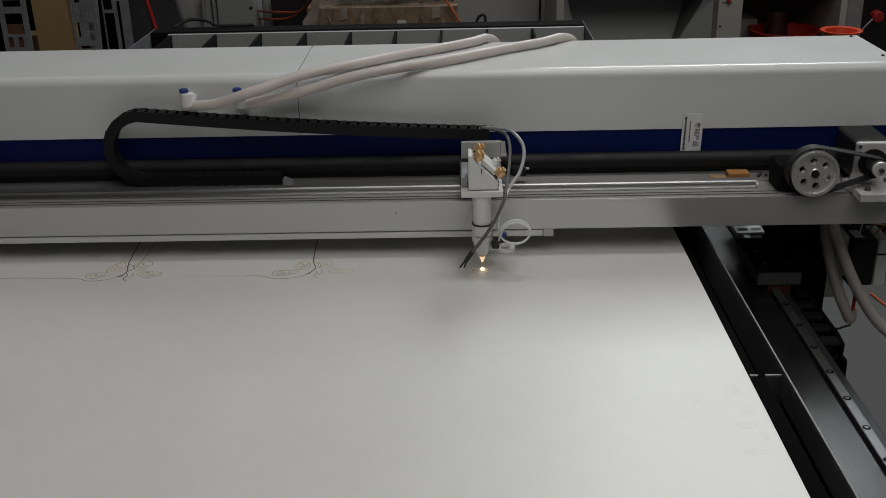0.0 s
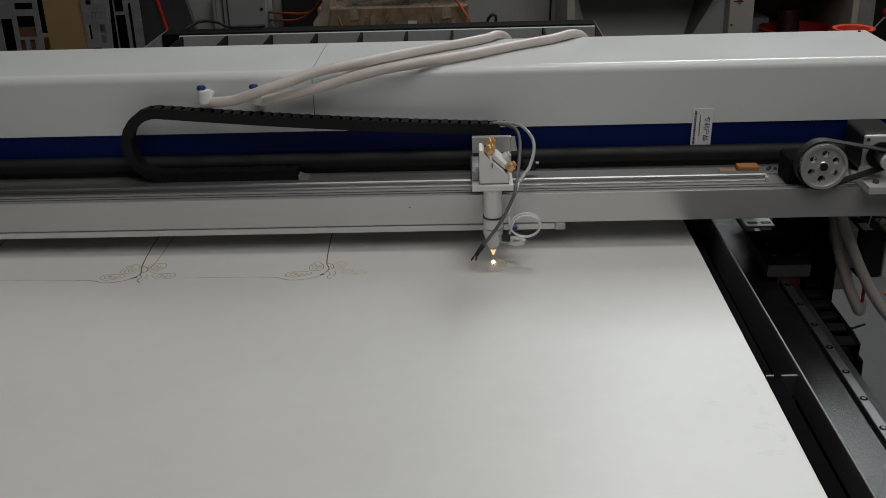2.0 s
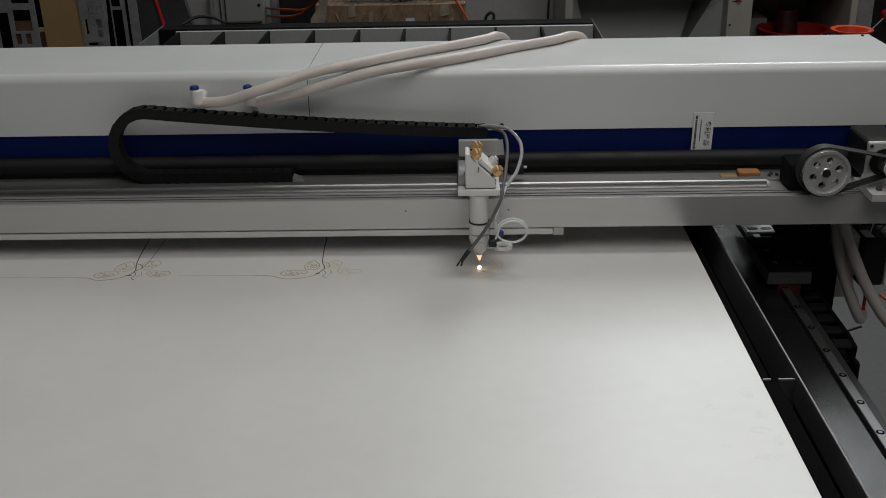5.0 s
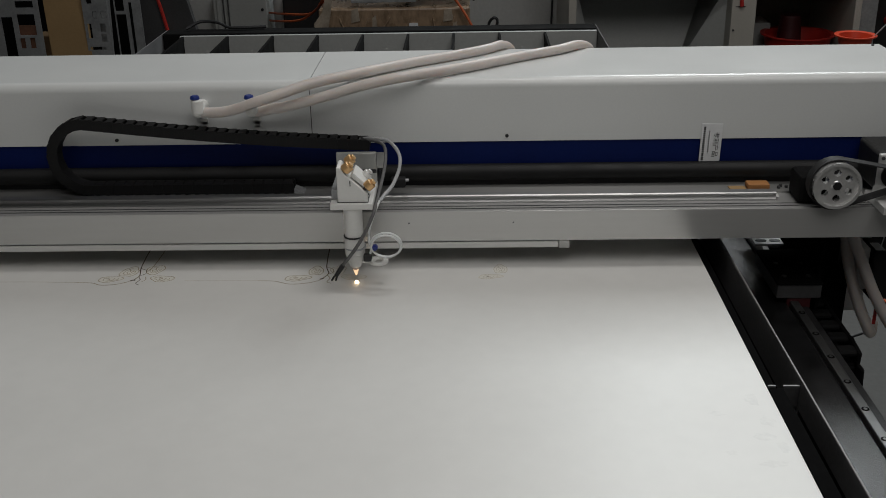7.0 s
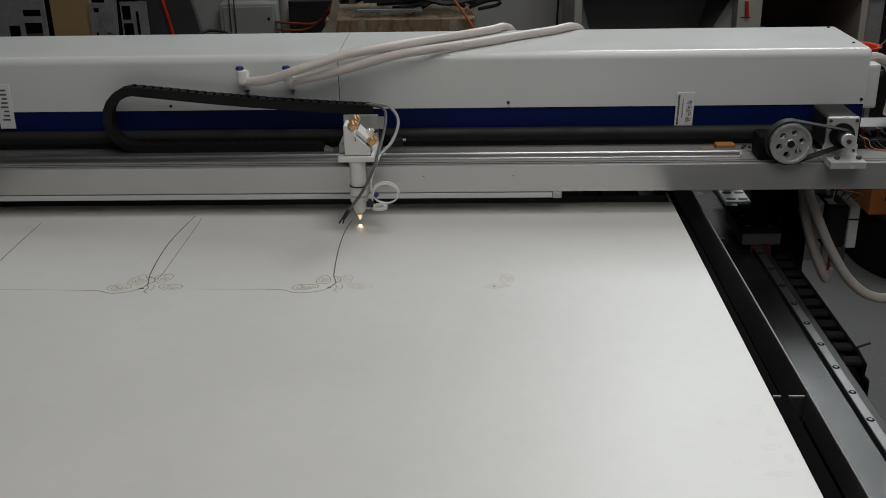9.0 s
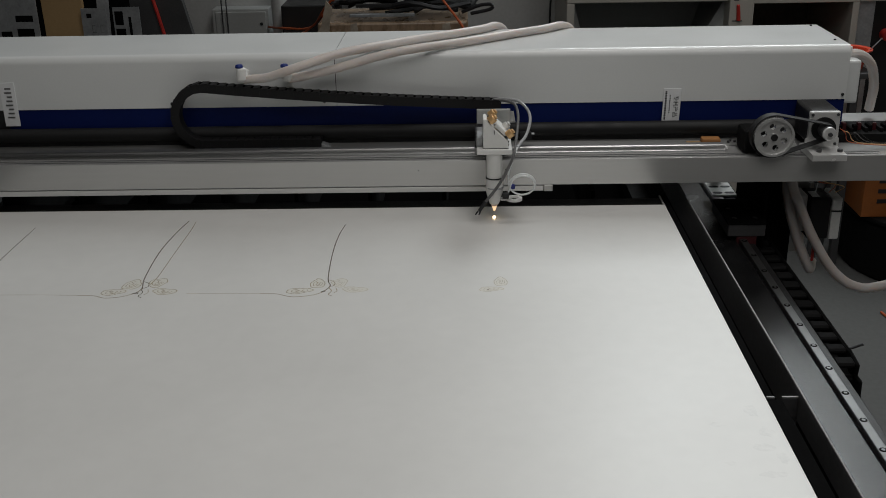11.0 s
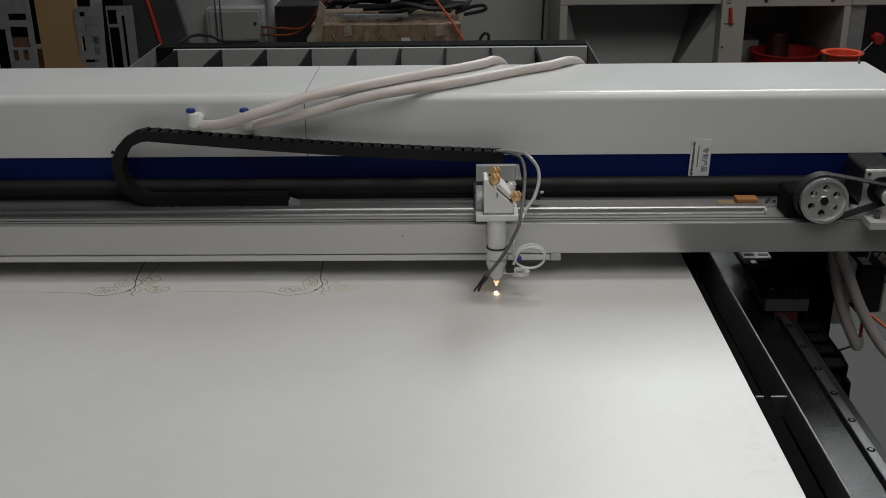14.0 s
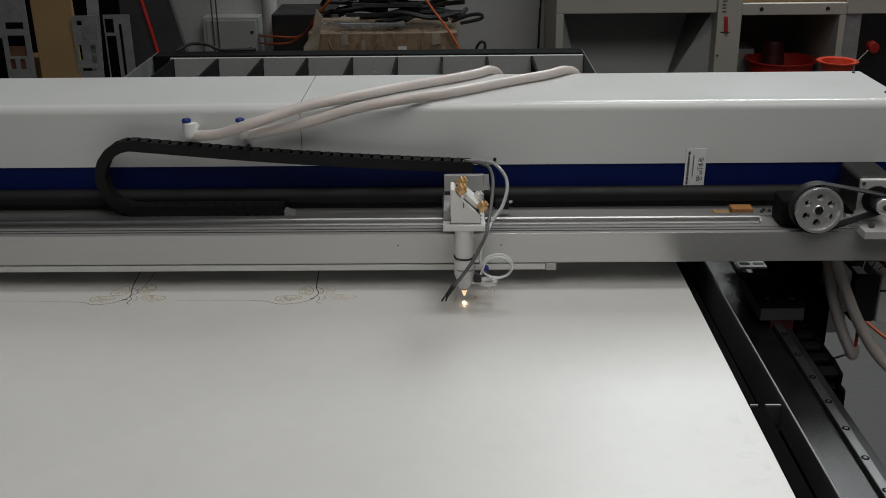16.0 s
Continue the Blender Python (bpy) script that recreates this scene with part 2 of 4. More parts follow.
# ---- the cutting table ----
ZS = 0.85
SX0, SX1, SY0, SY1 = -0.885, 0.336, 0.494, 1.714
TY0, TY1 = 0.42, 3.2
table = thing("cutting_table", (-0.27, 1.8, 0), "long black steel cutting table with open slatted bed", "cutting table")
for sx, nm in ((1, "right"), (-1, "left")):
    def mx(v):
        return v if sx > 0 else -0.548 - v
    a, b = sorted((mx(0.3808), mx(0.4798)))
    part("side_rail", box(a, b, TY0, TY1, 0.62, 0.7600, 0.0015), BLACKR, table, "rough black painted side rail")
    a, b = sorted((mx(0.3780), mx(0.3803)))
    part("edge_strip", box(a, b, TY0, TY1, 0.8497, 0.852, 0.0006), STRIP, table, "thin bare metal edge strip")
    for y0, y1, z0 in ((TY0, 1.0679, 0.813), (1.0681, TY1, 0.7945)):
        part("edge_wall", box(a, b, y0, y1, z0, 0.8495, 0.0004), UPST, table, "black painted upstand along the bed")
    a, b = sorted((mx(0.3784), mx(0.3804)))
    part("wall_foot", box(a, b, TY0, TY1, 0.70, 0.7943, 0), BLACKF, table, smooth=False)
    part("wall_foot", box(a, b, TY0, 1.0678, 0.7944, 0.8128, 0), BLACKF, table, smooth=False)
    a, b = sorted((mx(0.4828), mx(0.4958)))
    rail = part("linear_rail", box(a, b, TY0, TY1, 0.7560, 0.7655, 0.0012), RAILS, table, "grey steel linear guide rail")
    a, b = sorted((mx(0.4800), mx(0.5120)))
    part("rail_shoulder", box(a, b, TY0, TY1, 0.70, 0.7557, 0.001), BLACKM, table)
    a, b = sorted((mx(0.34), mx(0.3765)))
    part("inner_channel", box(a, b, TY0, TY1, 0.70, 0.730, 0.001), BLACKF, table)
    for x0, x1, y0, y1 in ((0.3410, 0.3575, TY0, 1.0655), (0.3410, 0.3490, 1.0705, 1.79)):
        a, b = sorted((mx(x0), mx(x1)))
        part("channel_bar", box(a, b, y0, y1, 0.7302, 0.8430, 0), FOOTB, table, smooth=False)
    if sx > 0:
        for k in range(34):
            y = 0.538 + 0.0674 * k
            bolt = rod((0.4893, y, 0.7650), (0.4893, y, 0.7660), 0.0050, seg=16, bevel=0.0004)
            hole = part("rail_bolt", bolt, FOOTB, rail)
            part("bolt_socket", rod((0.4893, y, 0.76605), (0.4893, y, 0.7663), 0.0026, seg=6), RAILS, hole)
for x0, x1 in ((0.3405, 0.3495), (0.3580, 0.377)):
    part("joint_plate", box(x0, x1, 1.0665, 1.0695, 0.818, 0.8438, 0.0004), DARK, table, "small grey steel joint plate")
    part("plate_edge", box(x0, x1, 1.0668, 1.0694, 0.8440, 0.8452, 0.0002), STRIP, table)
part("rear_wall", box(-0.87, 0.376, 3.122, 3.136, 0.66, 0.8475, 0.001), CABG, table, "grey steel rear bed wall")
part("rear_rim", box(-0.925, 0.376, 3.1365, 3.206, 0.62, 0.853, 0.004), BLACKF, table, "black steel rear rim")
for k in range(9):
    x = -0.86 + 0.1352 * k
    part("support_slat", box(x - 0.002, x + 0.002, 0.47, 3.1215, 0.74, 0.832, 0), BLACKF, table, smooth=False)
    part("slat_end", box(x - 0.0035, x + 0.0035, 1.80, 3.1215, 0.8322, 0.8465, 0), BLACKF, table, smooth=False)
    part("wall_rivet", rod((x + 0.068, 3.1225, 0.80), (x + 0.068, 3.119, 0.80), 0.004, seg=10), ALUP, table)
for y in (0.7, 1.5, 2.3):
    part("cross_beam", box(-0.925, 0.376, y, y + 0.05, 0.62, 0.70, 0.002), BLACKM, table)
part("sheet_stop", box(-0.9, 0.3395, 1.722, 1.772, 0.79, 0.842, 0.002), BLACKM, table)
part("bed_tray", box(-0.925, 0.376, TY0, TY1, 0.60, 0.615, 0), DARK, table)
part("stop_tab", box(0.3355, 0.3385, 1.717, 1.775, 0.843, 0.8455, 0.0004), ALUP, table)
for x in (-0.99, 0.39):
    for y in (0.46, 1.7, 3.06):
        part("leg", box(x, x + 0.07, y, y + 0.07, 0.0, 0.619, 0.002), BLACKM, table)
part("ledge_under_sheet", box(-0.9, 0.3395, TY0 + 0.05, TY0 + 0.09, 0.79, 0.84, 0.002), BLACKM, table)

# ---- the sheet with its burnt ornaments ----
sheet = thing("metal_sheet", (-0.27, 1.1, 0.833), "large satin grey-white sheet lying on the cutting table", "sheet")
plate = part("plate", box(SX0, SX1, SY0, SY1, ZS - 0.0175, ZS, 0.0008), SHEET, sheet)


def mark(pts, width, material, name="burnt_line", n=6):
    part(name, sweep([(x, y, ZS + 0.0001) for x, y in pts], width / 2, 6, n, 0.3), material, sheet)


def petal(cx, cy, rx, ry, tilt, material, width=0.0011):
    """A burnt petal: an uneven closed outline, a smaller one inside it and a crooked stroke in the middle, over a yellowed stain."""
    c, s = math.cos(tilt), math.sin(tilt)
    def at(u, v):
        return cx + u * c - v * s, cy + u * s + v * c
    def ring(k, turn):
        pts = []
        for i in range(15):
            a = turn + math.tau * i / 14
            q = k * (1 + 0.10 * math.sin(3 * a + cx * 70) + 0.06 * math.sin(5 * a + cy * 90))
            pts.append(at(rx * q * math.cos(a), ry * q * math.sin(a)))
        return pts
    b = bmesh.new()
    b.faces.new([b.verts.new((x, y, ZS + 0.00006)) for x, y in ring(1.12, 0.0)[:-1]])
    part("heat_stain", b, STAIN, sheet)
    mark(ring(1.0, 0.4), width, material, n=3)
    mark(ring(0.62, 1.7)[:12], width * 0.8, material, n=3)
    mark([at(-0.32 * rx, 0.42 * ry), at(0.05 * rx, 0.10 * ry), at(-0.25 * rx, -0.15 * ry), at(0.12 * rx, -0.45 * ry), at(0.36 * rx, 0.30 * ry)], width, material, n=3)


PALE = mat("pale_brown_burn", (0.30, 0.25, 0.17), 0.75, 0, 0.4, 50, 300, 0)
for cx, cy, rx, ry, tilt, m in (
        (-0.500, 1.394, 0.0125, 0.017, -0.25, PALE), (-0.521, 1.368, 0.0175, 0.0095, 0.18, PALE),
        (-0.464, 1.400, 0.0125, 0.016, -0.3, PALE), (-0.446, 1.369, 0.0175, 0.0100, -0.12, PALE),
        (-0.226, 1.392, 0.0105, 0.0155, 0.0, PALE), (-0.250, 1.367, 0.0190, 0.0090, 0.15, PALE),
        (-0.194, 1.394, 0.0110, 0.0150, 0.0, FAINT), (-0.170, 1.370, 0.0180, 0.0090, -0.1, FAINT),
        (0.041, 1.393, 0.0095, 0.0150, 0.0, FAINT), (0.026, 1.367, 0.0170, 0.0075, 0.1, FAINT)):
    petal(cx, cy, rx, ry, tilt, m, 0.0011 if m is PALE else 0.0008)
# base lines that run into the petals
mark([(-0.693, 1.362), (-0.626, 1.361), (-0.568, 1.358)], 0.0011, FAINT)
mark([(-0.568, 1.358), (-0.544, 1.356), (-0.527, 1.348), (-0.504, 1.352), (-0.487, 1.365), (-0.481, 1.379)], 0.0015, PALE)
mark([(-0.412, 1.361), (-0.363, 1.360), (-0.305, 1.359)], 0.0010, FAINT)
mark([(-0.305, 1.359), (-0.281, 1.357), (-0.259, 1.347), (-0.237, 1.349), (-0.220, 1.357), (-0.211, 1.370)], 0.0015, PALE)
# stems, with the knots at their feet
mark([(-0.487, 1.363), (-0.482, 1.381), (-0.488, 1.412), (-0.493, 1.483), (-0.493, 1.548), (-0.487, 1.616), (-0.481, 1.658)], 0.0016, BURN)
mark([(-0.474, 1.393), (-0.470, 1.422), (-0.469, 1.489), (-0.468, 1.557), (-0.467, 1.615), (-0.468, 1.653)], 0.0013, PALE)
mark([(-0.213, 1.366), (-0.207, 1.384), (-0.213, 1.408), (-0.217, 1.479), (-0.218, 1.537), (-0.216, 1.591), (-0.211, 1.632)], 0.0015, BURN)
mark([(-0.738, 1.437), (-0.738, 1.533), (-0.737, 1.589), (-0.736, 1.631)], 0.0013, BURN)
for x, m in ((-0.482, BURN), (-0.208, PALE)):
    mark([(x - 0.004, 1.405), (x + 0.005, 1.398), (x + 0.007, 1.386), (x, 1.378), (x + 0.005, 1.366), (x + 0.002, 1.354), (x + 0.008, 1.348)], 0.0012, m, n=4)
    mark([(x + 0.010, 1.376), (x + 0.013, 1.366), (x + 0.009, 1.358)], 0.0011, PALE, n=3)
mark([(-0.2165, 1.3625), (-0.2140, 1.3650), (-0.2120, 1.3640)], 0.0034, BURN, "scorch_dot", 3)
mark([(-0.4905, 1.3620), (-0.4865, 1.3645), (-0.4830, 1.3640)], 0.0030, BURN, "scorch_dot", 3)
mark([(0.0205, 1.3655), (0.0220, 1.3662), (0.0235, 1.3660)], 0.0020, BURN, "scorch_dot", 3)

random.seed(31)
for x, y, rx, ry in ((0.312, 1.030, 0.008, 0.013), (0.318, 0.985, 0.008, 0.010), (0.306, 0.955, 0.012, 0.007), (0.322, 0.935, 0.006, 0.010), (0.304, 0.905, 0.014, 0.006), (0.268, 1.000, 0.009, 0.005), (0.266, 0.925, 0.008, 0.004)):
    b = bmesh.new()
    ring = [(1 + random.uniform(-0.25, 0.25), math.tau * i / 18) for i in range(18)]
    b.faces.new([b.verts.new((x + rx * q * math.cos(a), y + ry * q * math.sin(a), ZS + 0.00005)) for q, a in ring])
    part("hand_smear", b, SOOT, sheet)

# ---- the gantry ----
AIRG = clear("grey_clear_air_hose", (0.55, 0.56, 0.57), 0.25, 0.35)
CASTG = mat("pale_cast_housing", (0.78, 0.78, 0.76), 0.5, 0.1, 0.1, 40, 200, 0.1)
GO = Vector((-0.2, 1.48, 0.885))
gantry = thing("laser_gantry", GO, "white and blue laser cutter gantry over an aluminium beam", "gantry")
GX0 = -1.10
beam = part("beam", box(GX0, 0.86, 1.425, 1.70, 0.8885, 0.9345, 0.0009, 2), ALU, gantry, "satin aluminium cross beam")
part("lower_strip", box(GX0, 0.125, 1.4235, 1.445, 0.8782, 0.8868, 0.0008), ALUW, gantry, "pale grey plastic strip under the beam")
part("strip_line", box(GX0, 0.137, 1.4262, 1.4449, 0.8869, 0.8884, 0), GREYC, gantry, smooth=False)
part("strip_end", box(0.1256, 0.141, 1.4225, 1.446, 0.8775, 0.8883, 0.001), ALUD, gantry)
for y0, y1 in ((1.4345, 1.4375), (1.4445, 1.4470)):
    part("beam_groove", box(GX0, 0.70, y0, y1, 0.93455, 0.9348, 0), INK, gantry, smooth=False)
rail = part("linear_rail", prism([(1.4568, 0.9347), (1.4720, 0.9347), (1.4720, 0.9470), (1.4592, 0.9470), (1.4575, 0.9455), (1.4575, 0.9432), (1.4602, 0.9415), (1.4602, 0.9395), (1.4578, 0.9380), (1.4568, 0.9372)], "x", GX0 + 0.05, 0.440), STEEL, gantry, "polished steel linear rail")
for k in range(20):
    x = 0.405 - 0.064 * k
    part("rail_bolt", rod((x, 1.481, 0.9347), (x, 1.481, 0.9385), 0.0045, seg=10), DARK, rail)
part("rail_back_plate", box(GX0 + 0.05, 0.480, 1.4885, 1.531, 0.9347, 0.9375, 0.0006), ALUD, gantry)
part("rail_groove", box(GX0 + 0.05, 0.440, 1.4725, 1.4880, 0.93455, 0.9350, 0), DARK, gantry, smooth=False)
part("end_stop", box(0.408, 0.440, 1.492, 1.512, 0.9377, 0.9465, 0.0015), ORANGE, gantry, "orange rubber end stop")
part("glue_patch", box(0.382, 0.407, 1.4935, 1.509, 0.9377, 0.9392, 0.0008), TAN, gantry)
for dx, dz in ((0.0, 0.0), (0.012, 0.003), (0.005, 0.008)):
    part("screw", rod((0.455 + dx, 1.500 + dz, 0.9376), (0.455 + dx, 1.500 + dz, 0.941), 0.0026, seg=8), DARK, gantry)
for k in range(4):
    part("screw", rod((0.4402, 1.459 + 0.004 * k, 0.9405), (0.444, 1.459 + 0.004 * k, 0.9405), 0.0018, seg=8), ALUP, gantry)
part("dark_bar", prism(arc(1.532, 0.9575, 0.0125, 0, 360, 20)[:-1], "x", GX0 + 0.02, 0.60), BLACKP, gantry, "glossy black round bar")
part("bar_bed", box(GX0 + 0.02, 0.60, 1.5318, 1.5388, 0.9348, 0.966, 0), BLACKP, gantry, smooth=False)
part("blue_band", box(-0.838, 0.664, 1.5395, 1.70, 0.9348, 1.0055, 0.0015), BLUE, gantry, "deep blue painted band")
part("band_end", box(GX0 + 0.02, -0.8385, 1.5395, 1.70, 0.9348, 1.0055, 0.0015), BLACKM, gantry)
prof = [(1.537, 1.004)] + arc(1.550, 1.086, 0.013, 180, 90, 10) + arc(1.737, 1.091, 0.008, 90, 0, 4) + [(1.745, 1.004)]
for a, b in ((GX0, -0.2388), (-0.2376, 0.664)):
    part("cover", prism(prof, "x", a, b), WHITE, gantry, "white powder-coated sheet metal cover")
part("seam", prism([(y + (0.0012 if y < 1.6 else -0.0012), z - 0.0012 * (z > 1.087)) for y, z in prof], "x", -0.2389, -0.2375), DARK, gantry)
for x in (-0.995, -0.535, -0.260, -0.215, 0.054, 0.658):
    part("cover_screw", rod((x, 1.5385, 1.0125), (x, 1.5345, 1.0125), 0.0026, seg=10), INK, gantry)
for x, y in ((0.650, 1.585), (0.650, 1.725)):
    part("cover_screw", rod((x, y, 1.099), (x, y, 1.1012), 0.0024, seg=10), INK, gantry)
for x in (-0.05, 0.10):
    part("beam_screw", rod((x - 0.04, 1.4255, 0.917), (x - 0.04, 1.4243, 0.917), 0.0012, seg=8), INK, gantry)
end = part("end_fitting", box(0.6665, 0.696, 1.565, 1.66, 0.988, 1.066, 0.004), WHITE, gantry, "white end plate of the cover")
part("fitting_elbow", rod((0.678, 1.60, 1.058), (0.678, 1.60, 1.085), 0.011, 0.010, 16, 0.002), WHITEP, end)
part("fitting_hole", rod((0.678, 1.5905, 1.073), (0.678, 1.5885, 1.073), 0.004, seg=12), INK, end)
part("end_hose", sweep([(0.682, 1.60, 1.070), (0.705, 1.605, 1.068), (0.735, 1.625, 1.045), (0.755, 1.65, 1.0), (0.76, 1.67, 0.95)], 0.009, 10), HOSE, end)


def label_sticker(x, z, tilt, name="label"):
    """A white sticker with rotated writing on the front of the cover."""
    st = part(name, box(x - 0.0155, x + 0.0155, 1.5345, 1.5362, z - 0.031, z + 0.031, 0.0004), PAPER, gantry, "white printed paper label")
    for i in range(17):
        random.seed(i)
        h = random.uniform(0.0012, 0.0024)
        zz = z - 0.025 + 0.0031 * i
        part("print_bar", box(x - 0.0125, x - 0.0095, 1.5338, 1.5344, zz, zz + h, 0), INK, st, smooth=False)
        if 3 < i < 15:
            part("print_bar", box(x - 0.0045, x - 0.003, 1.5338, 1.5344, zz, zz + h, 0), INK, st, smooth=False)
    cu = bpy.data.curves.new("label_text", "FONT")
    cu.body, cu.size, cu.extrude, cu.align_x, cu.align_y = "专利产品", 0.0098, 0.0001, "CENTER", "CENTER"
    cu.materials.append(INK)
    tx = new("label_text", cu)
    tx.parent = st
    st.matrix_basis = st.matrix_basis @ Matrix.Translation(Vector((x, 1.5353, z)) - GO) @ pose(0, 0, 0, 0, tilt, 0) @ Matrix.Translation(GO - Vector((x, 1.5353, z)))
    tx.matrix_basis = Matrix.Translation(Vector((x + 0.0065, 1.5342, z - 0.001)) - GO) @ pose(0, 0, 0, 90, 90, 0)
    return st


label_sticker(0.358, 0.9965, 1.5)
lab = part("label", box(-0.842, -0.815, 1.5345, 1.5362, 0.975, 1.055, 0.0004), PAPER, gantry, "worn white paper label")
for i in range(8):
    part("print_bar", box(-0.835 + 0.002 * (i % 3), -0.822, 1.5338, 1.5344, 0.99 + 0.0075 * i, 0.993 + 0.0075 * i, 0), GREYC, lab, smooth=False)

# water hoses with their blue-capped elbows
CAP = mat("blue_cap_plastic", (0.012, 0.03, 0.18), 0.3, 0, 0.1, 30, 200, 0.05)
for x, pts in ((-0.398, [(-0.395, 1.508, 1.061), (-0.353, 1.498, 1.066), (-0.311, 1.487, 1.081), (-0.268, 1.496, 1.093), (-0.228, 1.510, 1.1030), (-0.177, 1.534, 1.1082), (-0.098, 1.607, 1.1070), (-0.011, 1.672, 1.1070), (0.030, 1.708, 1.1070), (0.053, 1.737, 1.106), (0.070, 1.760, 1.088), (0.080, 1.775, 1.03), (0.08, 1.78, 0.95)]),
               (-0.319, [(-0.316, 1.508, 1.061), (-0.261, 1.508, 1.071), (-0.210, 1.508, 1.084), (-0.176, 1.509, 1.0935), (-0.134, 1.512, 1.103), (-0.090, 1.522, 1.1082), (-0.010, 1.574, 1.1080), (0.079, 1.648, 1.1070), (0.140, 1.692, 1.1070), (0.178, 1.731, 1.106), (0.200, 1.758, 1.088), (0.212, 1.775, 1.03), (0.212, 1.78, 0.95)])):
    elbow = part("hose_elbow", rod((x, 1.5385, 1.066), (x, 1.500, 1.066), 0.0085, 0.0100, 18, 0.002), WHITEP, gantry, "white plastic elbow fitting")
    part("elbow_neck", rod((x, 1.504, 1.061), (x, 1.504, 1.082), 0.0092, 0.0088, 18, 0.002), WHITEP, elbow)
    part("blue_cap", rod((x - 0.003, 1.505, 1.0822), (x - 0.003, 1.505, 1.0880), 0.0076, 0.0062, 18, 0.002), CAP, elbow, "blue plastic cap")
    for k in range(3):
        part("grommet_ring", rod((x, 1.5365, 1.041 - 0.0055 * k), (x, 1.5355, 1.041 - 0.0055 * k), 0.006 - 0.001 * k, seg=14), WHITEP, elbow)
    part("water_hose", sweep(pts, 0.0077, 14, 8), HOSE, gantry, "milky silicone water hose")

# motor, small pulley, belt
PX, PZ, QX, QZ = 0.5085, 0.9715, 0.5985, 0.9775
motor = part("motor", box(0.576, 0.6275, 1.449, 1.532, 0.949, 1.0065, 0.005, 3), BLACKM, gantry, "black stepper motor")
part("motor_plate", box(0.5735, 0.6255, 1.4405, 1.4485, 0.947, 1.0075, 0.0025), ALUW, motor, "bare aluminium motor plate")
for dx, dz in ((0.0095, 0.0570), (0.0520, 0.0570), (0.0520, 0.006)):
    part("plate_bolt", rod((0.5685 + dx, 1.4405, 0.945 + dz), (0.5685 + dx, 1.4385, 0.945 + dz), 0.0026, seg=10), DARK, motor)
part("motor_boss", rod((QX, 1.4404, QZ), (QX, 1.4375, QZ), 0.0205, seg=28), BLACKM, motor)
part("motor_foot", prism([(1.392, 0.9348), (1.470, 0.9348), (1.470, 0.945), (1.449, 0.945), (1.4405, 0.962), (1.4402, 0.946), (1.392, 0.946)], "x", 0.570, 0.627, 0.0006), ALUP, motor, "bright aluminium motor bracket foot")
for x in (0.585, 0.620):
    part("foot_bolt", rod((x, 1.410, 0.946), (x, 1.410, 0.951), 0.0045, seg=12, bevel=0.0006), DARK, motor)
small = part("small_pulley", rod((QX, 1.4370, QZ), (QX, 1.412, QZ), 0.0115, seg=24, bevel=0.001), DARK, motor, "small toothed aluminium pulley")
part("hub", rod((QX, 1.4119, QZ), (QX, 1.4055, QZ), 0.0116, seg=24, bevel=0.002), ALUP, small)
part("shaft", rod((QX, 1.4054, QZ), (QX, 1.401, QZ), 0.0035, seg=14), DARK, small)


def belt_loop(c1, r1, c2, r2, y0, y1, thick):
    """A flat belt round two wheels that turn about y."""
    d = Vector((c2[0] - c1[0], c2[1] - c1[1]))
    base, off = math.atan2(d.y, d.x), math.acos((r1 - r2) / d.length)
    def outline(e):
        o = [(c1[0] + (r1 + e) * math.cos(a), c1[1] + (r1 + e) * math.sin(a)) for a in np.linspace(base + off, base + math.tau - off, 30)]
        return o + [(c2[0] + (r2 + e) * math.cos(a), c2[1] + (r2 + e) * math.sin(a)) for a in np.linspace(base - off, base + off, 16)]
    b = bmesh.new()
    rings = [[b.verts.new((u, y, w)) for u, w in outline(e)] for e, y in ((0, y0), (thick, y0), (thick, y1), (0, y1))]
    n = len(rings[0])
    for k in range(4):
        p, q = rings[k], rings[(k + 1) % 4]
        for i in range(n):
            b.faces.new((p[i], p[(i + 1) % n], q[(i + 1) % n], q[i]))
    bmesh.ops.recalc_face_normals(b, faces=b.faces)
    return b


part("drive_belt", belt_loop((PX, PZ), 0.0353, (QX, QZ), 0.0118, 1.416, 1.434, 0.0018), BLACKT, gantry, "black rubber drive belt")
part("bearing_block", box(0.466, 0.530, 1.4395, 1.492, 0.9348, 0.976, 0.006), BLACKF, gantry, "black bearing block")
part("bearing_shaft", rod((PX, 1.4400, PZ), (PX, 1.4300, PZ), 0.0075, seg=16), ALUP, gantry)
part("tension_bracket", prism([(0.538, 0.9348), (0.566, 0.9348), (0.549, 0.963), (0.541, 0.963)], "y", 1.444, 1.450, 0.0008), ALUP, gantry)


